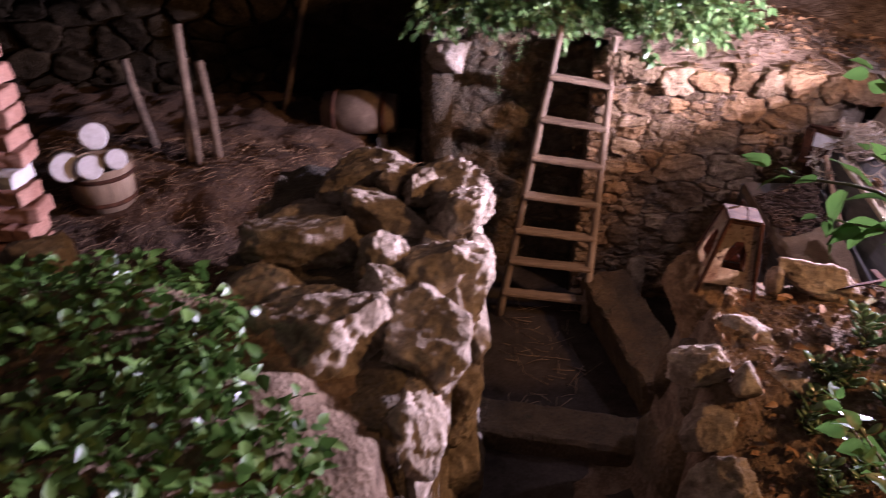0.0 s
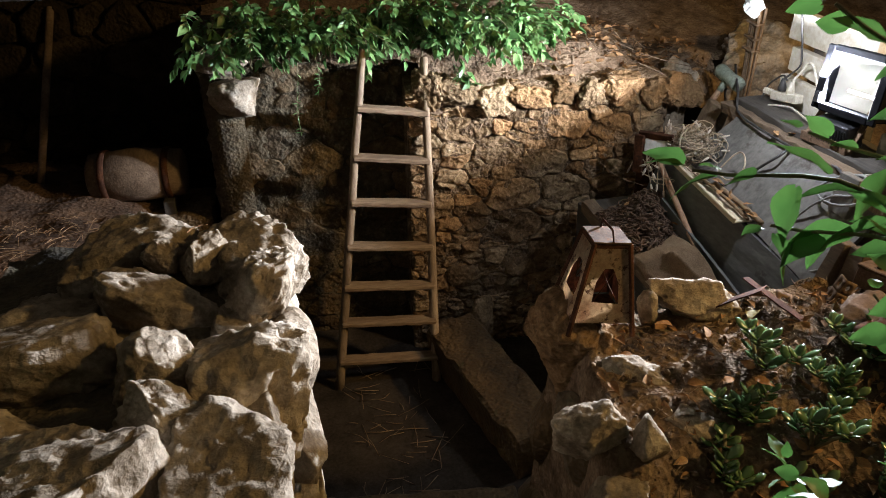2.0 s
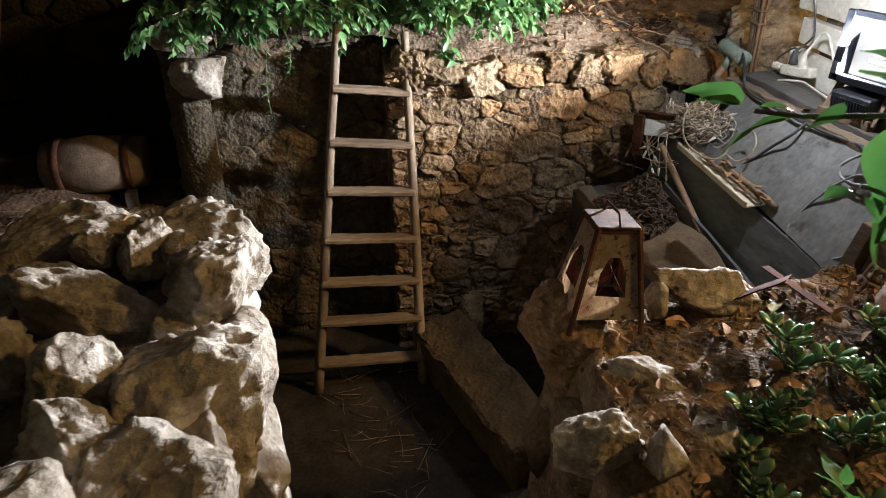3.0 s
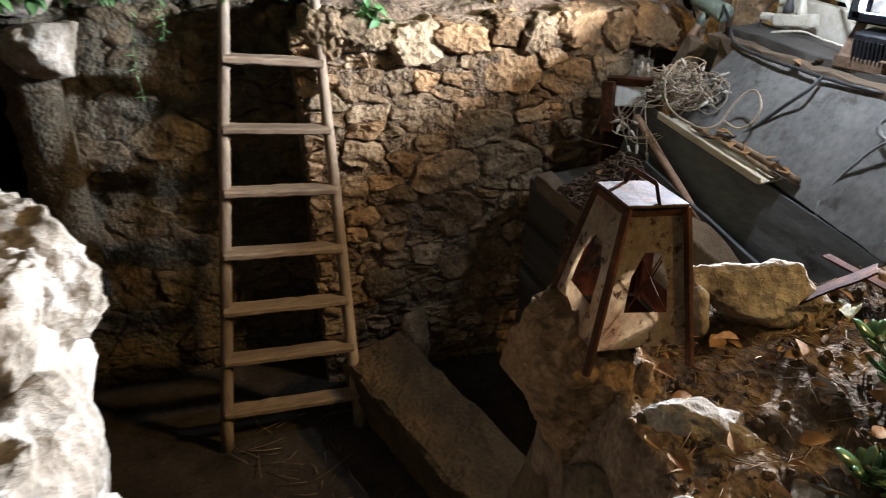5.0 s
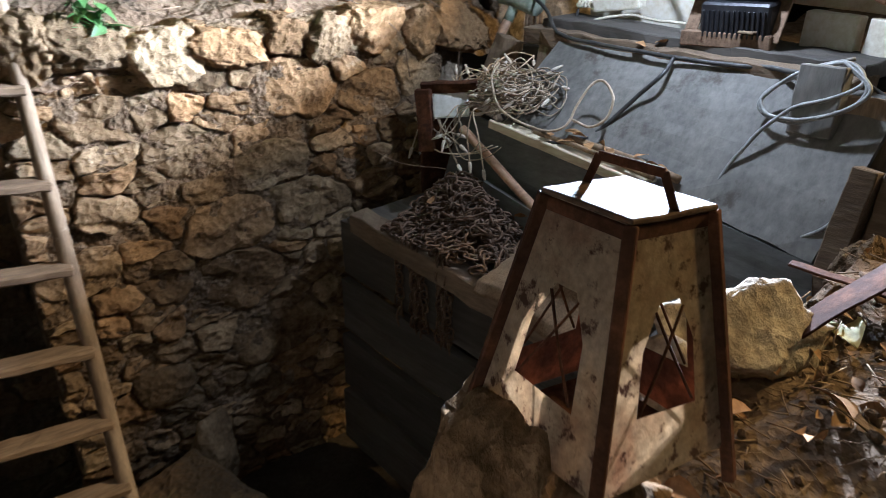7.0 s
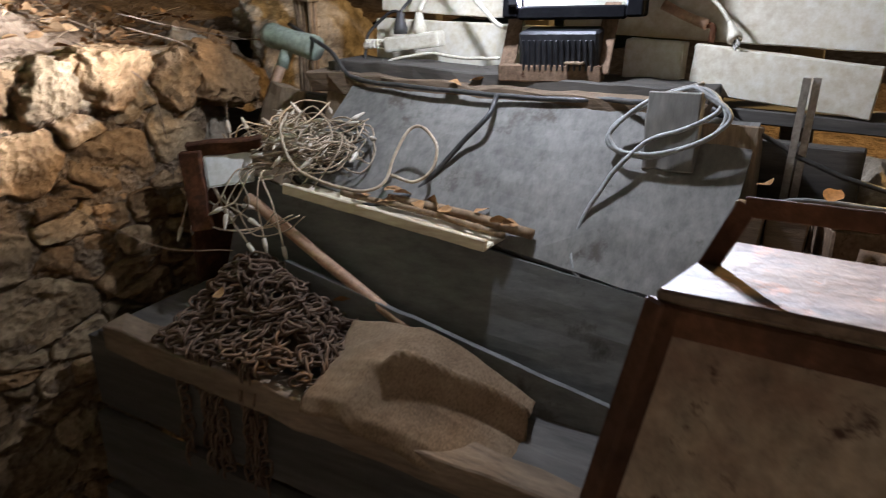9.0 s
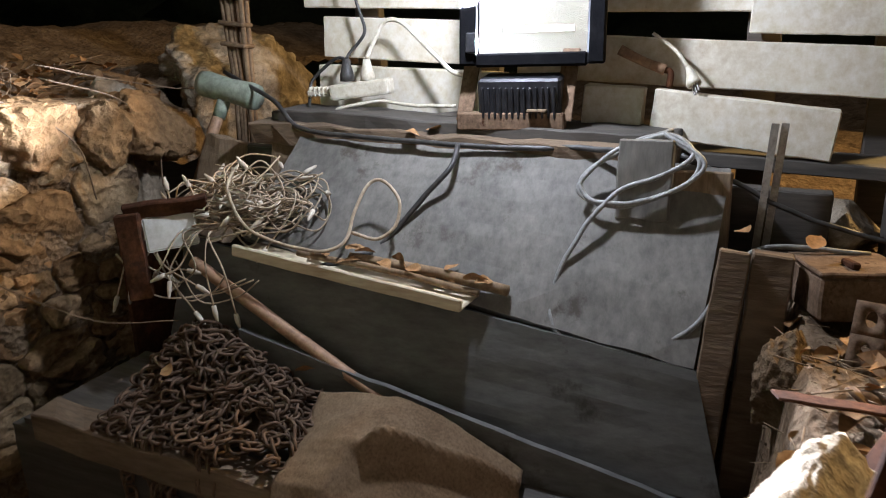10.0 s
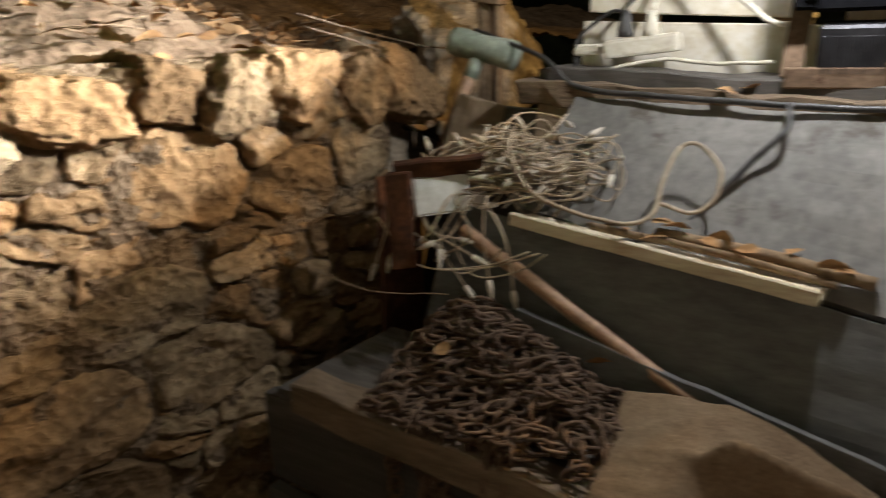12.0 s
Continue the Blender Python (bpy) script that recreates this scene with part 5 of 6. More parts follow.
def recess_things():
    rnd = random.Random(4)
    for i, (x, y, top, lean) in enumerate(((-0.93, 2.62, 1.16, 0.0), (-0.99, 2.68, 1.02, 0.05), (-0.86, 2.66, 1.02, -0.02), (-1.16, 2.78, 0.98, -0.06))):
        z0 = straw_height(x, y) - 0.02
        pts = [(x + lean * s, y, z0 + (top - z0) * s) for s in (0, 0.25, 0.5, 0.75, 1)]
        pts = [Vector(p) + noise.noise_vector(Vector(p) * 5) * 0.008 for p in pts]
        tagged(tube("pole", pts, 0.017, BEAMWOOD, sides=9), "slim bare wooden pole standing in the recess", "pole", "poles in the recess")
    tagged(tube("pole", [(-0.74, 3.2, 0.56), (-0.60, 3.44, 1.22)], 0.014, BEAMWOOD, sides=8), "short wooden pole leaning on the back wall", "pole", "poles in the recess")
    # cask lying on its side
    ob = thing("cask", "small wooden cask lying on its side in the recess", "cask")
    m2 = pose(-0.36, 3.12, 0.66, 0, 90, -4)
    v, f = lathe([(0.0, -0.165), (0.075, -0.165), (0.085, -0.16), (0.1, 0.0), (0.085, 0.16), (0.075, 0.165), (0.0, 0.165)], m2, 22)
    mesh_part("body", v, f, BEAMWOOD, ob)
    v, f = lathe([(0.0, -0.168), (0.07, -0.168), (0.072, -0.164)], m2, 22)
    mesh_part("head", v, f, HANDLE, ob)
    v, f = lathe([(0.0, -0.172), (0.016, -0.172), (0.016, -0.16)], m2, 10)
    mesh_part("bung", v, f, DARKWOOD, ob)
    for h in (-0.11, 0.11):
        v, f = lathe([(0.0925, h - 0.012), (0.0965, h - 0.01), (0.0965, h + 0.01), (0.0925, h + 0.012)], m2, 22)
        mesh_part("hoop", v, f, RUST, ob)
    for dx in (-0.1, 0.1):
        part("cradle", worn_box(pose(-0.36 + dx, 3.12, 0.55), (0.04, 0.2, 0.06), 0.004, 3, 2), DARKWOOD, ob)
    tagged(part("stone_ledge", worn_box(pose(-0.36, 3.12, 0.40), (0.5, 0.3, 0.26), 0.015, 4, 7, 0.01), STONE), "rough stone ledge under the cask", "ledge")
    # tub with cans
    tub = thing("wooden_tub", "round weathered wooden tub in the recess", "tub")
    v, f = lathe([(0.0, 0.0), (0.10, 0.0), (0.115, 0.16), (0.105, 0.16), (0.092, 0.02), (0.0, 0.02)], Matrix.Translation((-1.19, 2.36, 0.58)), 22)
    mesh_part("body", v, f, WOODGREY, tub)
    for h in (0.03, 0.125):
        v, f = lathe([(0.101 + h * 0.09, h - 0.008), (0.105 + h * 0.09, h - 0.007), (0.105 + h * 0.09, h + 0.007), (0.101 + h * 0.09, h + 0.008)], Matrix.Translation((-1.19, 2.36, 0.58)), 22)
        mesh_part("hoop", v, f, RUST, tub)
    for i, (x, y, z2, s) in enumerate(((-1.27, 2.29, 0.755, 0.05), (-1.19, 2.30, 0.75, 0.042), (-1.11, 2.33, 0.765, 0.036), (-1.185, 2.36, 0.83, 0.046))):
        ob = thing("tin_can", "old tin can lying in the wooden tub, pale end outward", "can", "cans in the tub")
        m3 = look((x, y, z2), (x + 0.9, y - 1.6, z2 + 0.5 + 0.1 * i))
        v, f = lathe([(0.0, -0.006), (s * 0.9, -0.006), (s, -0.002), (s, 0.08), (s * 0.9, 0.086), (0.0, 0.086)], m3 @ pose(0, 0, 0, 180, 0, 0), 22)
        mesh_part("body", v, f, ENAMEL, ob, smooth=False)
        part("slot", box(m3 @ Matrix.Translation((-0.006, 0.0, 0.0066)), (s * 0.9, 0.006, 0.0016), 0), CABLE, ob)
    # old pillar of broken brick at the mouth of the recess
    ob = thing("brick_pillar", "broken brick pillar with a pale block at the recess's mouth", "pillar")
    for i in range(11):
        part("brick", worn_box(pose(-1.30 + rnd.uniform(-0.015, 0.015), 2.02 + rnd.uniform(-0.01, 0.01), 0.60 + i * 0.062, 0, 0, rnd.uniform(-9, 9)), (0.15, 0.11, 0.05), 0.006, 3, i, 0.004),
             ENAMEL if i == 4 else BRICK, ob)
    tagged(rock("rock", (-0.93, 1.52, 0.83), (0.16, 0.2, 0.2), 951, LIME, detail=4), "pale rounded stone at the edge of the recess", "rock", "loose rocks round the pit")


recess_things()


# ---- plants ----
def leaf_points(length, width, fold=0.15, tip=1.0):
    """A pointed leaf along +y, slightly folded and curved, as vertices and faces."""
    prof = [(0.0, 0.04), (0.12, 0.62), (0.32, 1.0), (0.55, 0.86), (0.8, 0.42), (1.0, 0.0)]
    verts, faces = [], []
    for v, w2 in prof:
        y = v * length
        droop = -0.22 * length * v * v
        for s in (-1, 0, 1):
            verts.append(Vector((s * w2 * width / 2, y, droop + (abs(s) * fold * width * w2))))
    for i in range(len(prof) - 1):
        for s in (0, 1):
            a = i * 3 + s
            faces.append((a, a + 1, a + 4, a + 3))
    return verts, faces


class Bunch:
    """Gathers many leaves or stems into one mesh."""

    def __init__(self):
        self.verts, self.faces = [], []

    def add(self, verts, faces, m2=None):
        k = len(self.verts)
        self.verts += [m2 @ v for v in verts] if m2 else list(verts)
        self.faces += [tuple(k + a for a in f) for f in faces]


def aim(at, direction, up, roll):
    q = Vector(direction).normalized().to_track_quat("Y", "Z").to_matrix().to_4x4()
    return Matrix.Translation(at) @ q @ pose(0, 0, 0, 0, roll, 0)


def wall_plant(cx, width, depth, seed, n, label, low=1.09, high=1.33):
    rnd = random.Random(seed)
    ob = thing("wall_plant", label, "plant", "plants on the wall top", at=(0, 0, 0))
    leaves, stems = Bunch(), Bunch()
    for s in range(n):
        bx, by = cx + rnd.uniform(-1, 1) * width / 2, 2.87 + rnd.uniform(-0.02, 0.3)
        base = Vector((bx, by, low - 0.02))
        out = Vector((rnd.gauss(0, 0.5), -rnd.uniform(0.2, 1.0), rnd.uniform(0.1, 1.0)))
        l = rnd.uniform(0.12, 0.30)
        p1 = base + Vector((out.x * 0.3, out.y * 0.15, 0.5)) * l
        p2 = base + Vector((out.x * 0.55, out.y * depth * 1.6, 0.35 + 0.5 * out.z)) * l
        p3 = p2 + Vector((out.x * 0.3, out.y * 0.45, -0.15 + 0.3 * (out.z - 0.6))) * l * 0.8
        path = smooth_path([base, p1, p2, p3], 4)
        stems.add(*tube_data(path, 0.0016, 4))
        for i in range(2, len(path)):
            for side in (-1, 1):
                if rnd.random() < 0.12:
                    continue
                d = path[i] - path[i - 1]
                d = (d.normalized() + Vector((rnd.gauss(0, 0.5) + side * 0.5, rnd.gauss(0, 0.4) - 0.35, rnd.gauss(0, 0.35) - 0.1)))
                L = rnd.uniform(0.024, 0.047)
                leaves.add(*leaf_points(L, L * rnd.uniform(0.42, 0.6)), aim(path[i], d, None, rnd.gauss(0, 40)))
    mesh_part("stem", stems.verts, stems.faces, STEM, ob)["kind"] = "stuff"
    mesh_part("foliage", leaves.verts, leaves.faces, LEAF, ob)["kind"] = "stuff"


wall_plant(0.12, 0.36, 1.0, 31, 75, "leafy green plant overhanging the wall's corner")
wall_plant(0.50, 0.40, 0.9, 32, 70, "leafy green plant overhanging the ladder top")
wall_plant(0.88, 0.42, 0.9, 33, 95, "dense bright green plant on the wall top")


def top_soil(x, y):
    return 1.085 + 0.02 * step(0.6, -0.1, x) - 0.075 * step(2.95, 2.76, y) * step(0.5, 0.65, x) - 0.09 * step(2.80, 2.752, y) * step(0.5, 0.65, x) - 0.06 * step(1.2, 1.6, x) + lump(x, y, 12.0) * 0.6 + 0.12 * step(3.0, 3.6, y)


tagged(grid_sheet("upper_ground", -0.07, 4.0, 2.88, 6.0, 120, 100, top_soil, EARTH), "dark earth behind the top of the wall", "ground", kind="structure")
tagged(grid_sheet("wall_top_earth", 0.655, 1.8, 2.75, 2.89, 110, 16, top_soil, EARTH), "dry earth packed over the top of the stone wall", "ground", kind="structure")
tagged(grid_sheet("east_ground", 1.9, 6.0, -1.0, 2.86, 60, 60, lambda x, y: 0.78 + lump(x, y, 15.0), EARTH), "dark earth behind the cream boards", "ground", kind="structure")


def weed(points, seed, label):
    rnd = random.Random(seed)
    ob = thing("hanging_weed", label, "weed", "weeds hanging on the wall")
    path = smooth_path(points, 6)
    tube("stem", path, 0.0012, STEM, ob, sides=4)
    b2 = Bunch()
    for p in path[3:]:
        for k in range(2):
            d = Vector((rnd.gauss(0, 1), -0.4, rnd.gauss(-0.3, 0.6)))
            b2.add(*leaf_points(rnd.uniform(0.01, 0.025), 0.004), aim(p, d, None, rnd.gauss(0, 60)))
    mesh_part("foliage", b2.verts, b2.faces, LEAF, ob)


weed([(0.25, 2.85, 1.12), (0.235, 2.83, 1.0), (0.23, 2.825, 0.93), (0.235, 2.825, 0.85)], 1, "thin green weed hanging down the wall")
weed([(0.30, 2.82, 1.14), (0.31, 2.80, 1.06), (0.305, 2.81, 1.0)], 2, "thin green weed hanging down the wall")
weed([(0.79, 2.77, 1.08), (0.80, 2.735, 1.03), (0.81, 2.74, 0.99)], 3, "small leafy sprig on the wall")
weed([(0.75, 2.77, 1.10), (0.755, 2.74, 1.05), (0.77, 2.735, 1.01)], 4, "small leafy sprig on the wall")


def sprig():
    rnd = random.Random(2)
    ob = thing("wall_sprig", "pair of broad green leaves growing out of the wall", "weed")
    b2 = Bunch()
    for i in range(9):
        b2.add(*leaf_points(rnd.uniform(0.03, 0.05), 0.024), aim((0.76 + rnd.uniform(-0.03, 0.05), 2.745, 1.035 + rnd.uniform(-0.03, 0.03)), (rnd.gauss(0, 0.7), -0.8, rnd.gauss(-0.3, 0.5)), None, rnd.gauss(0, 40)))
    mesh_part("foliage", b2.verts, b2.faces, LEAF, ob)


sprig()


def ground_cover():
    rnd = random.Random(41)
    b2 = Bunch()
    for i in range(5200):
        x, y = rnd.uniform(-1.0, -0.01), rnd.uniform(0.25, 1.38)
        if y > 1.20 - 0.42 * (x + 0.45) * 1.0 + 0.05 * noise.noise(Vector((x * 8, 0, 0))):
            continue
        if x > -0.08 - 0.2 * step(0.75, 1.05, y) + 0.06 * noise.noise(Vector((y * 9, 2, 0))):
            continue
        z2 = ivy_height(x, y) + rnd.uniform(0.0, 0.075)
        L = rnd.uniform(0.018, 0.036)
        b2.add(*leaf_points(L, L * rnd.uniform(0.55, 0.8)), aim((x, y, z2), (rnd.gauss(0, 1), rnd.gauss(-0.3, 1), rnd.gauss(0.25, 0.45)), None, rnd.gauss(0, 35)))
    tagged(mesh_part("ground_cover", b2.verts, b2.faces, IVY), "dense mat of small green creeping leaves", "plants", kind="stuff")


ground_cover()


def jade_plants():
    def thick_leaf(L, W):
        verts, faces = [], []
        prof = [(0.0, 0.15), (0.2, 0.6), (0.5, 1.0), (0.8, 0.85), (1.0, 0.1)]
        for v, w2 in prof:
            for k in range(6):
                a = 2 * math.pi * k / 6
                verts.append(Vector((math.cos(a) * W / 2 * w2, v * L, math.sin(a) * W * 0.16 * w2 + 0.15 * L * v * v)))
        for i in range(4):
            for k in range(6):
                q = (k + 1) % 6
                faces.append((i * 6 + k, i * 6 + q, (i + 1) * 6 + q, (i + 1) * 6 + k))
        faces.append(tuple(range(5, -1, -1)))
        faces.append(tuple(24 + k for k in range(6)))
        return verts, faces

    rnd = random.Random(51)
    spots = [(1.05, 1.42, 11), (0.97, 1.33, 12), (0.88, 1.25, 10), (1.06, 1.25, 13), (1.17, 1.32, 12), (0.98, 1.15, 11), (0.88, 1.12, 9), (1.12, 1.12, 12), (1.26, 1.22, 12), (0.86, 1.0, 10), (1.0, 0.98, 12), (1.28, 1.42, 10)]
    for i, (x, y, n) in enumerate(spots):
        ob = thing("jade_plant", "low succulent with thick glossy green leaves", "plant", "succulents on the bank")
        leaves = Bunch()
        stems = Bunch()
        base = Vector((x, y, bank_height(x, y) - 0.01))
        for s in range(n // 2 + 1):
            d = Vector((rnd.gauss(0, 0.6), rnd.gauss(0, 0.6), 1)).normalized()
            tip = base + d * rnd.uniform(0.03, 0.10)
            stems.add(*tube_data([base, base.lerp(tip, 0.5) + Vector((0, 0, 0.006)), tip], 0.004, 6))
            for k in range(8):
                a = k * 2.4
                dd = d * 0.55 + Vector((math.cos(a), math.sin(a), 0.1))
                L = rnd.uniform(0.024, 0.04)
                leaves.add(*thick_leaf(L, L * 0.6), aim(tip - d * 0.004 * k, dd, None, rnd.gauss(0, 15)))
        mesh_part("stem", stems.verts, stems.faces, STEM, ob)["kind"] = "stuff"
        mesh_part("foliage", leaves.verts, leaves.faces, JADE, ob)["kind"] = "stuff"


jade_plants()


def broad_leaf(L, W, rnd):
    """A broad heart-shaped leaf with a wavy, toothed edge."""
    verts, faces = [], []
    prof = [(0.0, 0.1), (0.06, 0.55), (0.16, 0.86), (0.3, 1.0), (0.45, 0.95), (0.6, 0.78), (0.75, 0.52), (0.88, 0.26), (1.0, 0.0)]
    bend = rnd.uniform(0.1, 0.4)
    wave = rnd.uniform(0, 6)
    for v, w2 in prof:
        for s in (-1, -0.5, 0, 0.5, 1):
            z2 = abs(s) * 0.12 * W * w2 - bend * L * v * v + 0.02 * L * math.sin(v * 11 + s * 2 + wave)
            verts.append(Vector((s * w2 * W / 2, v * L - 0.06 * L * abs(s) * (v < 0.1), z2)))
    for i in range(len(prof) - 1):
        for s in range(4):
            a = i * 5 + s
            faces.append((a, a + 1, a + 6, a + 5))
    return verts, faces


def shrub():
    rnd = random.Random(61)
    ob = thing("shrub", "leafy shrub with broad toothed green leaves reaching over the path", "shrub")
    root = Vector((0.86, 0.72, bank_height(0.86, 0.72) - 0.02))
    tips = [((0.53, 0.965, 1.385), (0.7, 0.88, 1.35)), ((0.60, 0.93, 1.335), (0.74, 0.85, 1.3)), ((0.675, 0.995, 1.40), (0.78, 0.86, 1.34)), ((0.60, 0.91, 1.54), (0.72, 0.82, 1.42)),
            ((0.665, 0.84, 1.335), (0.78, 0.8, 1.2)), ((0.62, 0.84, 1.48), (0.74, 0.78, 1.36)), ((0.73, 0.96, 1.55), (0.8, 0.84, 1.45)), ((0.74, 0.94, 0.97), (0.8, 0.86, 0.9)),
            ((0.80, 0.98, 1.2), (0.84, 0.86, 1.1)), ((0.76, 1.0, 0.93), (0.82, 0.9, 0.85)), ((0.72, 0.80, 1.10), (0.80, 0.76, 1.0))]
    leaves = []
    for tip, mid in tips:
        tip, mid = Vector(tip), Vector(mid)
        low = root.lerp(mid, 0.5) + Vector((0.05, -0.03, 0.05))
        path = smooth_path([root, low, mid, tip], 6)
        tube("branch", path, 0.0035, STEM, ob, sides=6, taper=lambda s: 1.2 - 0.7 * s)
        for i in range(8, len(path)):
            d = path[i] - path[i - 1]
            for k in range(1 + (rnd.random() < 0.35)):
                dd = d.normalized() * 0.5 + Vector((rnd.gauss(-0.25, 0.5), rnd.gauss(0.1, 0.5), rnd.gauss(-0.1, 0.35)))
                L = rnd.uniform(0.026, 0.062) * (0.75 if i > 15 else 1.0)
                v, f = broad_leaf(L, L * 0.72, rnd)
                m3 = aim(path[i] + dd.normalized() * 0.012, dd, None, rnd.gauss(0, 30))
                leaves.append(mesh_part("leaf", [m3 @ p for p in v], f, BIGLEAF, ob))
    return ob


shrub()


def fallen_leaves():
    rnd = random.Random(71)
    b2 = Bunch()
    spots = []
    for i in range(330):
        x, y = rnd.uniform(0.72, 1.45), rnd.uniform(0.9, 1.7)
        spots.append((x, y, bank_height(x, y) + 0.006))
    for i in range(260):
        x, y = rnd.uniform(1.05, 1.75), rnd.uniform(2.78, 3.2)
        spots.append((x, y, top_soil(x, y) + 0.012))
    for x, y, z2 in spots:
        L = rnd.uniform(0.015, 0.042)
        b2.add(*leaf_points(L, L * rnd.uniform(0.4, 0.6), 0.3), aim((x, y, z2 + rnd.uniform(0, 0.01)), (rnd.gauss(0, 1), rnd.gauss(0, 1), rnd.gauss(0.15, 0.3)), None, rnd.gauss(0, 50)))
    tagged(mesh_part("fallen_leaves", b2.verts, b2.faces, DRYLEAF), "curled brown dead leaves strewn over the earth", "leaves", kind="stuff")
    for x, y, z2 in ((1.43, 2.2, 0.785), (1.43, 2.09, 0.765), (1.435, 2.06, 0.765), (1.42, 2.25, 0.79), (1.60, 2.20, 0.945), (1.62, 2.17, 0.945), (1.34, 2.26, 0.645), 
                     (-0.03, 1.70, 1.045), (1.25, 2.40, 0.66), (1.47, 1.63, 0.84), (1.52, 1.70, 0.84), (0.93, 1.36, 0.77), (0.98, 1.34, 0.78), (1.42, 2.16, 0.79), (1.43, 2.13, 0.785), (1.415, 2.10, 0.785), (1.44, 2.07, 0.78), (1.425, 2.04, 0.775), (1.445, 2.01, 0.77), (1.43, 2.22, 0.80), (1.44, 2.18, 0.795)):
        L = rnd.uniform(0.025, 0.042)
        v, f = broad_leaf(L, L * 0.6, rnd)
        m3 = aim((x, y, z2), (rnd.gauss(0, 1), rnd.gauss(0, 1), 0.1), None, rnd.gauss(0, 25))
        tagged(mesh_part("dry_leaf", [m3 @ p for p in v], f, DRYLEAF), "single curled brown dead leaf", "leaf", "dead leaves")


fallen_leaves()


def twigs():
    rnd = random.Random(81)
    b2 = Bunch()

    def twig(p, l, r, flat=0.2):
        a = rnd.uniform(0, 6.28)
        d = Vector((math.cos(a), math.sin(a), rnd.gauss(0, flat))) * l
        b2.add(*tube_data([p - d / 2, p + noise.noise_vector(p * 40) * l * 0.15, p + d / 2], r, 4))

    for i in range(1100):
        x, y = rnd.uniform(0.74, 1.42), rnd.uniform(0.9, 1.7)
        twig(Vector((x, y, bank_height(x, y) + 0.006)), rnd.uniform(0.012, 0.05), rnd.uniform(0.0004, 0.001))
    for i in range(120):
        x, y = rnd.uniform(0.9, 1.75), rnd.uniform(2.80, 3.1)
        twig(Vector((x, y, top_soil(x, y) + 0.012)), rnd.uniform(0.03, 0.12), rnd.uniform(0.0006, 0.0014), 0.4)
    for i in range(60):
        x, y = rnd.uniform(0.28, 0.62), rnd.uniform(2.0, 2.7)
        twig(Vector((x, y, ground_height(x, y) + 0.008)), rnd.uniform(0.03, 0.16), rnd.uniform(0.0008, 0.0018), 0.12)
    tagged(mesh_part("twigs", b2.verts, b2.faces, CANE), "dry twigs and stalks scattered on the earth", "twigs", kind="stuff")
    # small stones and crumbs
    b3 = Bunch()
    for i in range(900):
        x, y = rnd.uniform(0.72, 1.42), rnd.uniform(0.95, 1.72)
        s = 0.002 + 0.008 * rnd.random() ** 3
        bm = bmesh.new()
        bmesh.ops.create_icosphere(bm, subdivisions=1, radius=s)
        for v in bm.verts:
            v.co *= rnd.uniform(0.6, 1.2)
        at = Vector((x, y, bank_height(x, y) + s * 0.3))
        vs = [v.co + at for v in bm.verts]
        fs = [tuple(v.index for v in f.verts) for f in bm.faces]
        bm.free()
        b3.add(vs, fs)
    tagged(mesh_part("gravel", b3.verts, b3.faces, MORTAR), "small crumbs of stone on the bank", "gravel", kind="stuff")


twigs()
cord("root", [(1.30, 2.72, 1.02), (1.36, 2.685, 0.98), (1.40, 2.67, 0.93), (1.41, 2.665, 0.85)], 0.0013, BEAMWOOD, "thin dry root hanging down the wall", "root")
cord("root", [(1.42, 2.76, 1.04), (1.50, 2.68, 1.0), (1.545, 2.655, 0.93), (1.54, 2.65, 0.85)], 0.0014, BEAMWOOD, "thin dry root hanging down the wall", "root")
cord("root", [(1.45, 2.80, 1.06), (1.60, 2.74, 1.02), (1.75, 2.72, 1.0), (1.9, 2.7, 1.02)], 0.0013, BEAMWOOD, "thin dry root crossing the stones", "root")
cord("wire", [(1.19, 2.66, 0.79), (1.27, 2.55, 0.71), (1.33, 2.45, 0.70)], 0.0009, CANE, "thin rusty wire stretched to the chain", "wire")


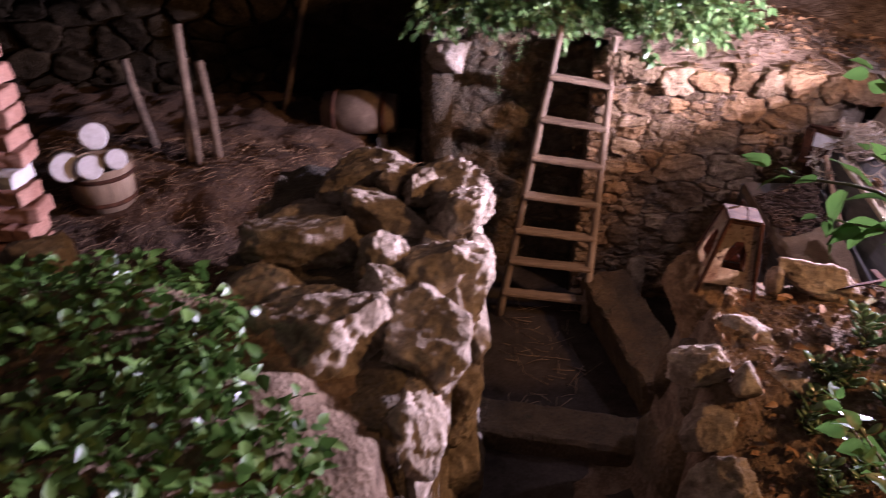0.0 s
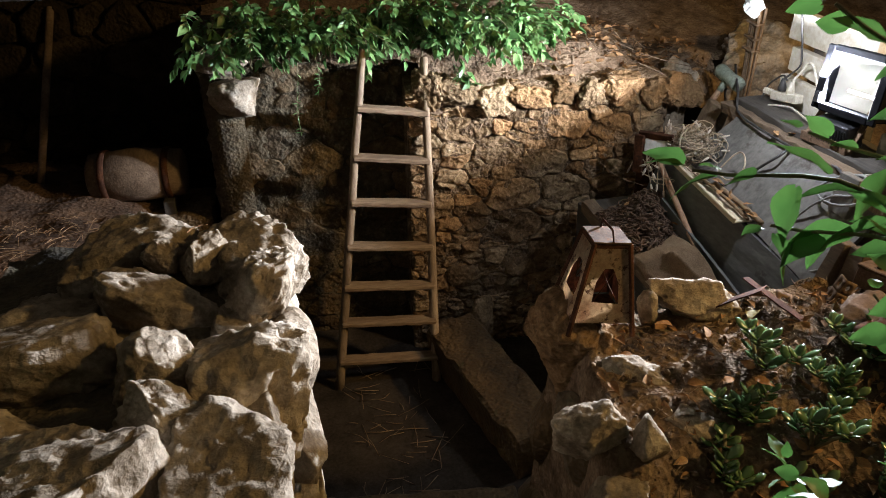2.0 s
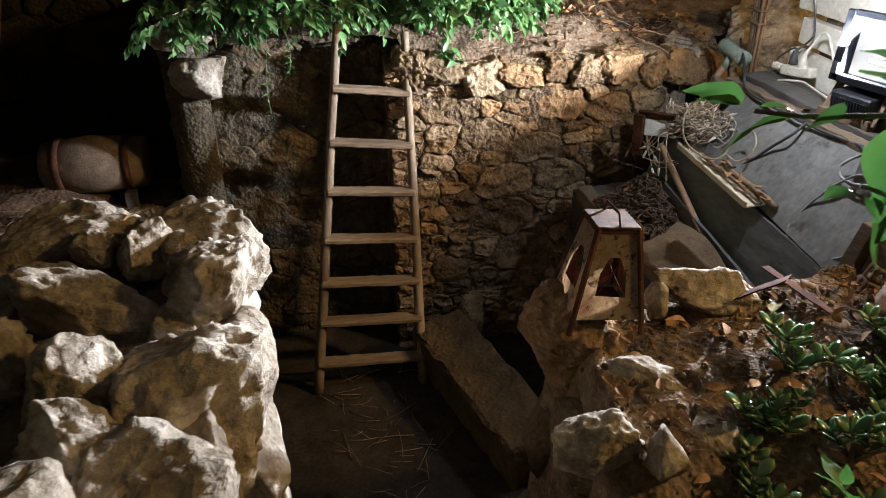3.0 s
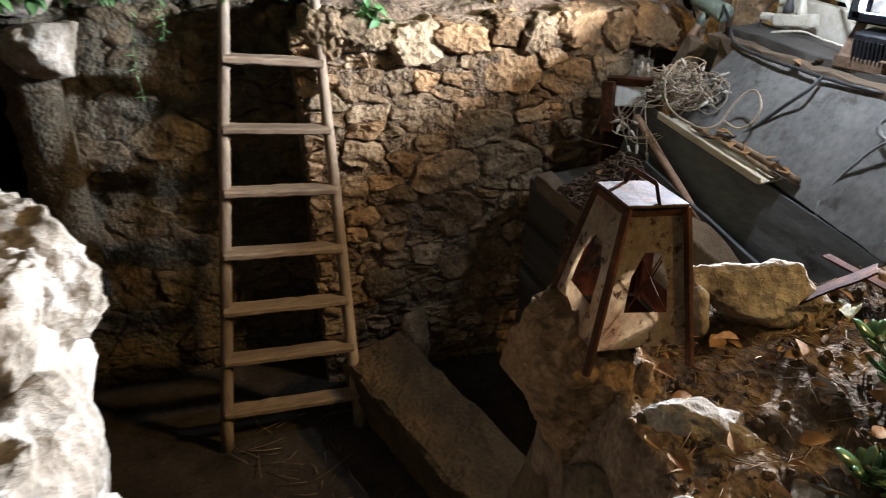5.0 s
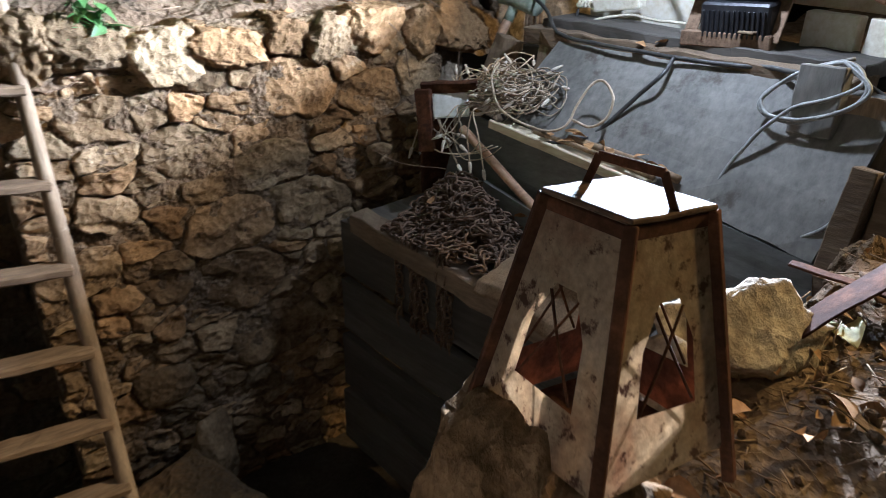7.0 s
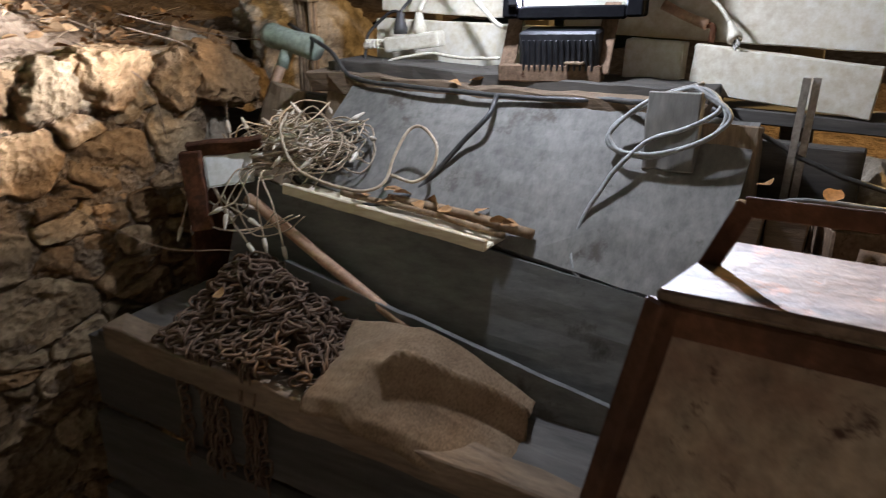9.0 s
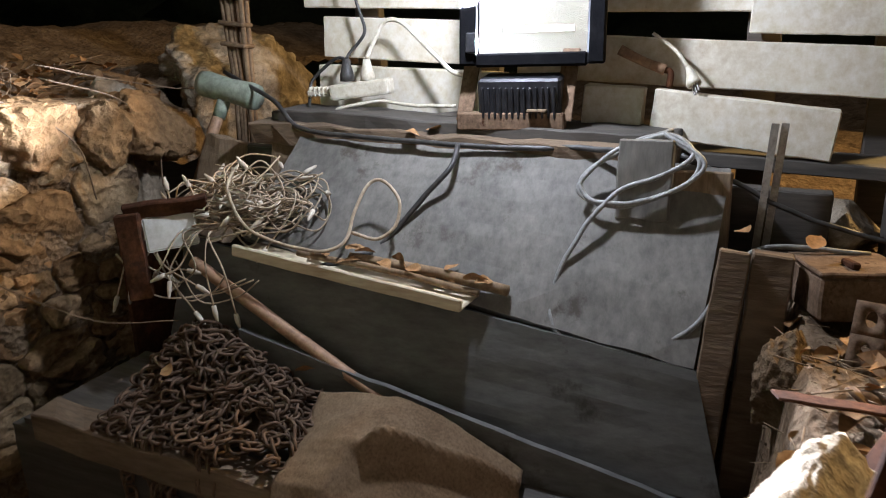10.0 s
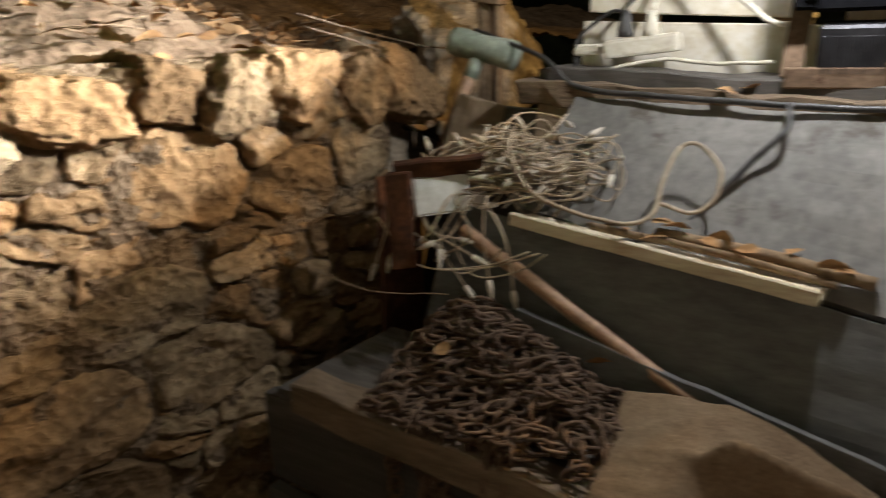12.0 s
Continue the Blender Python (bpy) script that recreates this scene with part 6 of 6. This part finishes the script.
# ---- scrap metal on the bank ----
def scrap():
    ob = part("metal_plate", worn_box(pose(1.10, 1.585, 0.80, -38, 10, 40), (0.05, 0.12, 0.003), 0.002, 3, 1, 0.001), RUST)
    tagged(ob, "pointed rusty metal plate leaning on the pale stone", "metal plate")
    tagged(part("metal_strip", worn_box(pose(1.19, 1.585, 0.785, 6, 8, 12), (0.022, 0.17, 0.003), 0.002, 4, 2, 0.001), RUST), "rusty flat metal strip on the bank", "metal strip")
    # perforated iron angle, with oval holes cut through it
    def perforated(m2, width, pitch, count, thick, hole):
        verts, faces = [], []
        for k in range(count):
            base, n = len(verts), 16
            for zz in (0.0, -thick):
                for outer in (0, 1):
                    for i in range(n):
                        a = 2 * math.pi * i / n
                        c, s = math.cos(a), math.sin(a)
                        r = max(abs(c), abs(s))
                        p = (c / r * width / 2, s / r * pitch / 2) if outer else (c * hole, s * hole * 1.5)
                        verts.append(m2 @ Vector((p[0], p[1] + (k - (count - 1) / 2) * pitch, zz)))
            for i in range(n):
                q = (i + 1) % n
                faces.append((base + i, base + n + i, base + n + q, base + q))
                faces.append((base + 2 * n + i, base + 2 * n + q, base + 3 * n + q, base + 3 * n + i))
                faces.append((base + i, base + q, base + 2 * n + q, base + 2 * n + i))
                faces.append((base + n + i, base + 3 * n + i, base + 3 * n + q, base + n + q))
        return verts, faces
    ob = thing("angle_iron", "rusty iron angle with oval holes leaning on the bank", "angle iron")
    up = Vector((0.04, -0.012, 0.095)).normalized()
    out = Vector((-0.9, 0.35, 0.42))
    out = (out - up * out.dot(up)).normalized()
    side = up.cross(out)
    m2 = Matrix((side, up, out)).transposed().to_4x4()
    m2.translation = Vector((1.34, 1.583, 0.772))
    v, f = perforated(m2, 0.032, 0.034, 3, 0.003, 0.0055)
    mesh_part("flange", v, f, OLDIRON, ob)
    v, f = perforated(m2 @ Matrix.Translation((0.016, 0, -0.014)) @ pose(0, 0, 0, 0, 90, 0), 0.028, 0.034, 3, 0.003, 0.0045)
    mesh_part("flange", v, f, OLDIRON, ob)
    v, f = perforated(pose(1.245, 1.585, 0.765, 25, -30, 60), 0.04, 0.04, 2, 0.003, 0.006)
    tagged(mesh_part("pierced_strip", v, f, OLDIRON), "short rusty pierced iron strip among dead leaves", "iron strip")
    ob = thing("tin_box", "dusty brown tin box lying on the bank", "box")
    m2 = pose(1.50, 1.585, 0.785, 0, 6, 14)
    part("box_body", worn_box(m2, (0.12, 0.10, 0.05), 0.002, 4, 8, 0.003), OLDIRON, ob)
    part("lid", worn_box(m2 @ Matrix.Translation((0, 0, 0.029)), (0.124, 0.104, 0.006), 0.002, 4, 9, 0.002), OLDIRON, ob)
    part("latch", worn_box(m2 @ Matrix.Translation((-0.03, 0.01, 0.036)), (0.034, 0.01, 0.008), 0.001, 2, 3, 0.002), RUST, ob)
    rnd = random.Random(77)
    for p, d, L in (((1.235, 1.648, 0.735), (-0.2, -1, 0.1), 0.05), ((1.20, 1.625, 0.737), (-0.5, -0.9, 0.1), 0.055), ((1.165, 1.60, 0.752), (-0.7, -0.5, 0.15), 0.05), ((1.15, 1.632, 0.735), (0.4, -1, 0.1), 0.045)):
        v, f = broad_leaf(L, L * 0.75, rnd)
        m3 = aim(p, d, None, rnd.gauss(0, 20))
        tagged(mesh_part("yellow_leaf", [m3 @ q for q in v], f, YELLOWLEAF), "large yellowed fallen leaf on the bank", "leaf", "yellow leaves")
    # bent tin plates further along, one lapping over another
    for q, (cx, cy, cz, reach, r, turn) in enumerate(((1.33, 1.37, 0.745, 0.10, 0.085, 0.0), (1.36, 1.45, 0.735, 0.13, 0.10, 0.3), (1.43, 1.30, 0.76, 0.12, 0.09, -0.35))):
        verts, faces = [], []
        n = 16
        for j in range(11):
            for i in range(n + 1):
                a = math.pi * (0.12 + 0.66 * i / n)
                crease = 0.010 * abs(noise.noise(Vector((i * 0.35, q * 3, 1)))) + 0.004 * math.sin(i * 2.1)
                p = Vector((r * math.cos(a) * 1.15, reach * (j / 10 - 0.5) + 0.012 * noise.noise(Vector((i * 0.6, q, j // 10))), (r + crease) * math.sin(a) * 0.8))
                p = Matrix.Rotation(turn, 3, "Z") @ p
                verts.append(Vector((cx, cy, cz)) + p + noise.noise_vector(Vector((i * 0.5, j * 0.5, q))) * 0.006)
        for j in range(10):
            for i in range(n):
                a = j * (n + 1) + i
                faces.append((a, a + 1, a + n + 2, a + n + 1))
        ob = mesh_part("tin_sheet", verts, faces, OLDIRON if q == 1 else RUST)
        skin = ob.modifiers.new("sheet", "SOLIDIFY")
        skin.thickness = 0.002
        tagged(ob, "bent rusty tin plate lying on the bank", "tin sheet", "tin plates on the bank")


scrap()


# ---- stones of the walls ----
rnd = random.Random(1)
BIG_STONES = [(0.563, 0.913, 0.17, 0.13), (0.74, 0.884, 0.14, 0.11), (0.754, 1.0, 0.12, 0.08), (0.88, 0.92, 0.13, 0.12), (0.165, 0.909, 0.12, 0.075),
              (0.366, 0.985, 0.16, 0.07), (0.382, 0.526, 0.25, 0.095), (0.569, 0.669, 0.15, 0.11), (0.383, 0.651, 0.21, 0.085), (0.321, 0.822, 0.15, 0.10),
              (0.498, 0.772, 0.16, 0.075), (0.157, 0.732, 0.105, 0.08), (0.467, 1.045, 0.14, 0.08), (0.611, 1.02, 0.10, 0.085), (0.45, 0.39, 0.22, 0.12), (0.08, 0.62, 0.12, 0.08)]
masonry(wall_east, EAST, 0.926, 1.06, 0.046, 0.082, 11, proud=0.014, gap=0.003, material=STONE, known=BIG_STONES)
masonry(wall_west, WEST, 0.73, 1.12, 0.10, 0.17, 12, proud=0.010, gap=0.003, material=SHADESTONE)
for i, (x, y, z2, s) in enumerate(((0.01, 2.93, 1.10, (0.19, 0.17, 0.12)), (0.03, 2.93, 0.985, (0.18, 0.17, 0.15)), (0.15, 2.96, 1.10, (0.12, 0.1, 0.07)))):
    rock("stone", (x, y, z2), s, 840 + i, LIME, wall_west, detail=4, facets=12, rough=0.16)
x = 0.62
for i in range(9):
    w = rnd.uniform(0.08, 0.15)
    rock("stone", (x + w / 2, 2.805 - 0.10 * (x - 0.6), 0.965 - 0.03 * step(1.1, 1.5, x) + rnd.uniform(-0.02, 0.02)), (w * 1.12, 0.14, rnd.uniform(0.09, 0.15)), 860 + i, STONE, wall_east,
         detail=5, facets=12, rough=0.24, depth=0.95, boxy=True, turn=(rnd.uniform(-8, 8), rnd.uniform(-12, 12), rnd.uniform(-10, 10)))
    x += w * 0.97
rock("stone", (0.795, 2.775, 0.27), (0.16, 0.08, 0.12), 890, STONE, wall_east, detail=4, facets=4, rough=0.08)
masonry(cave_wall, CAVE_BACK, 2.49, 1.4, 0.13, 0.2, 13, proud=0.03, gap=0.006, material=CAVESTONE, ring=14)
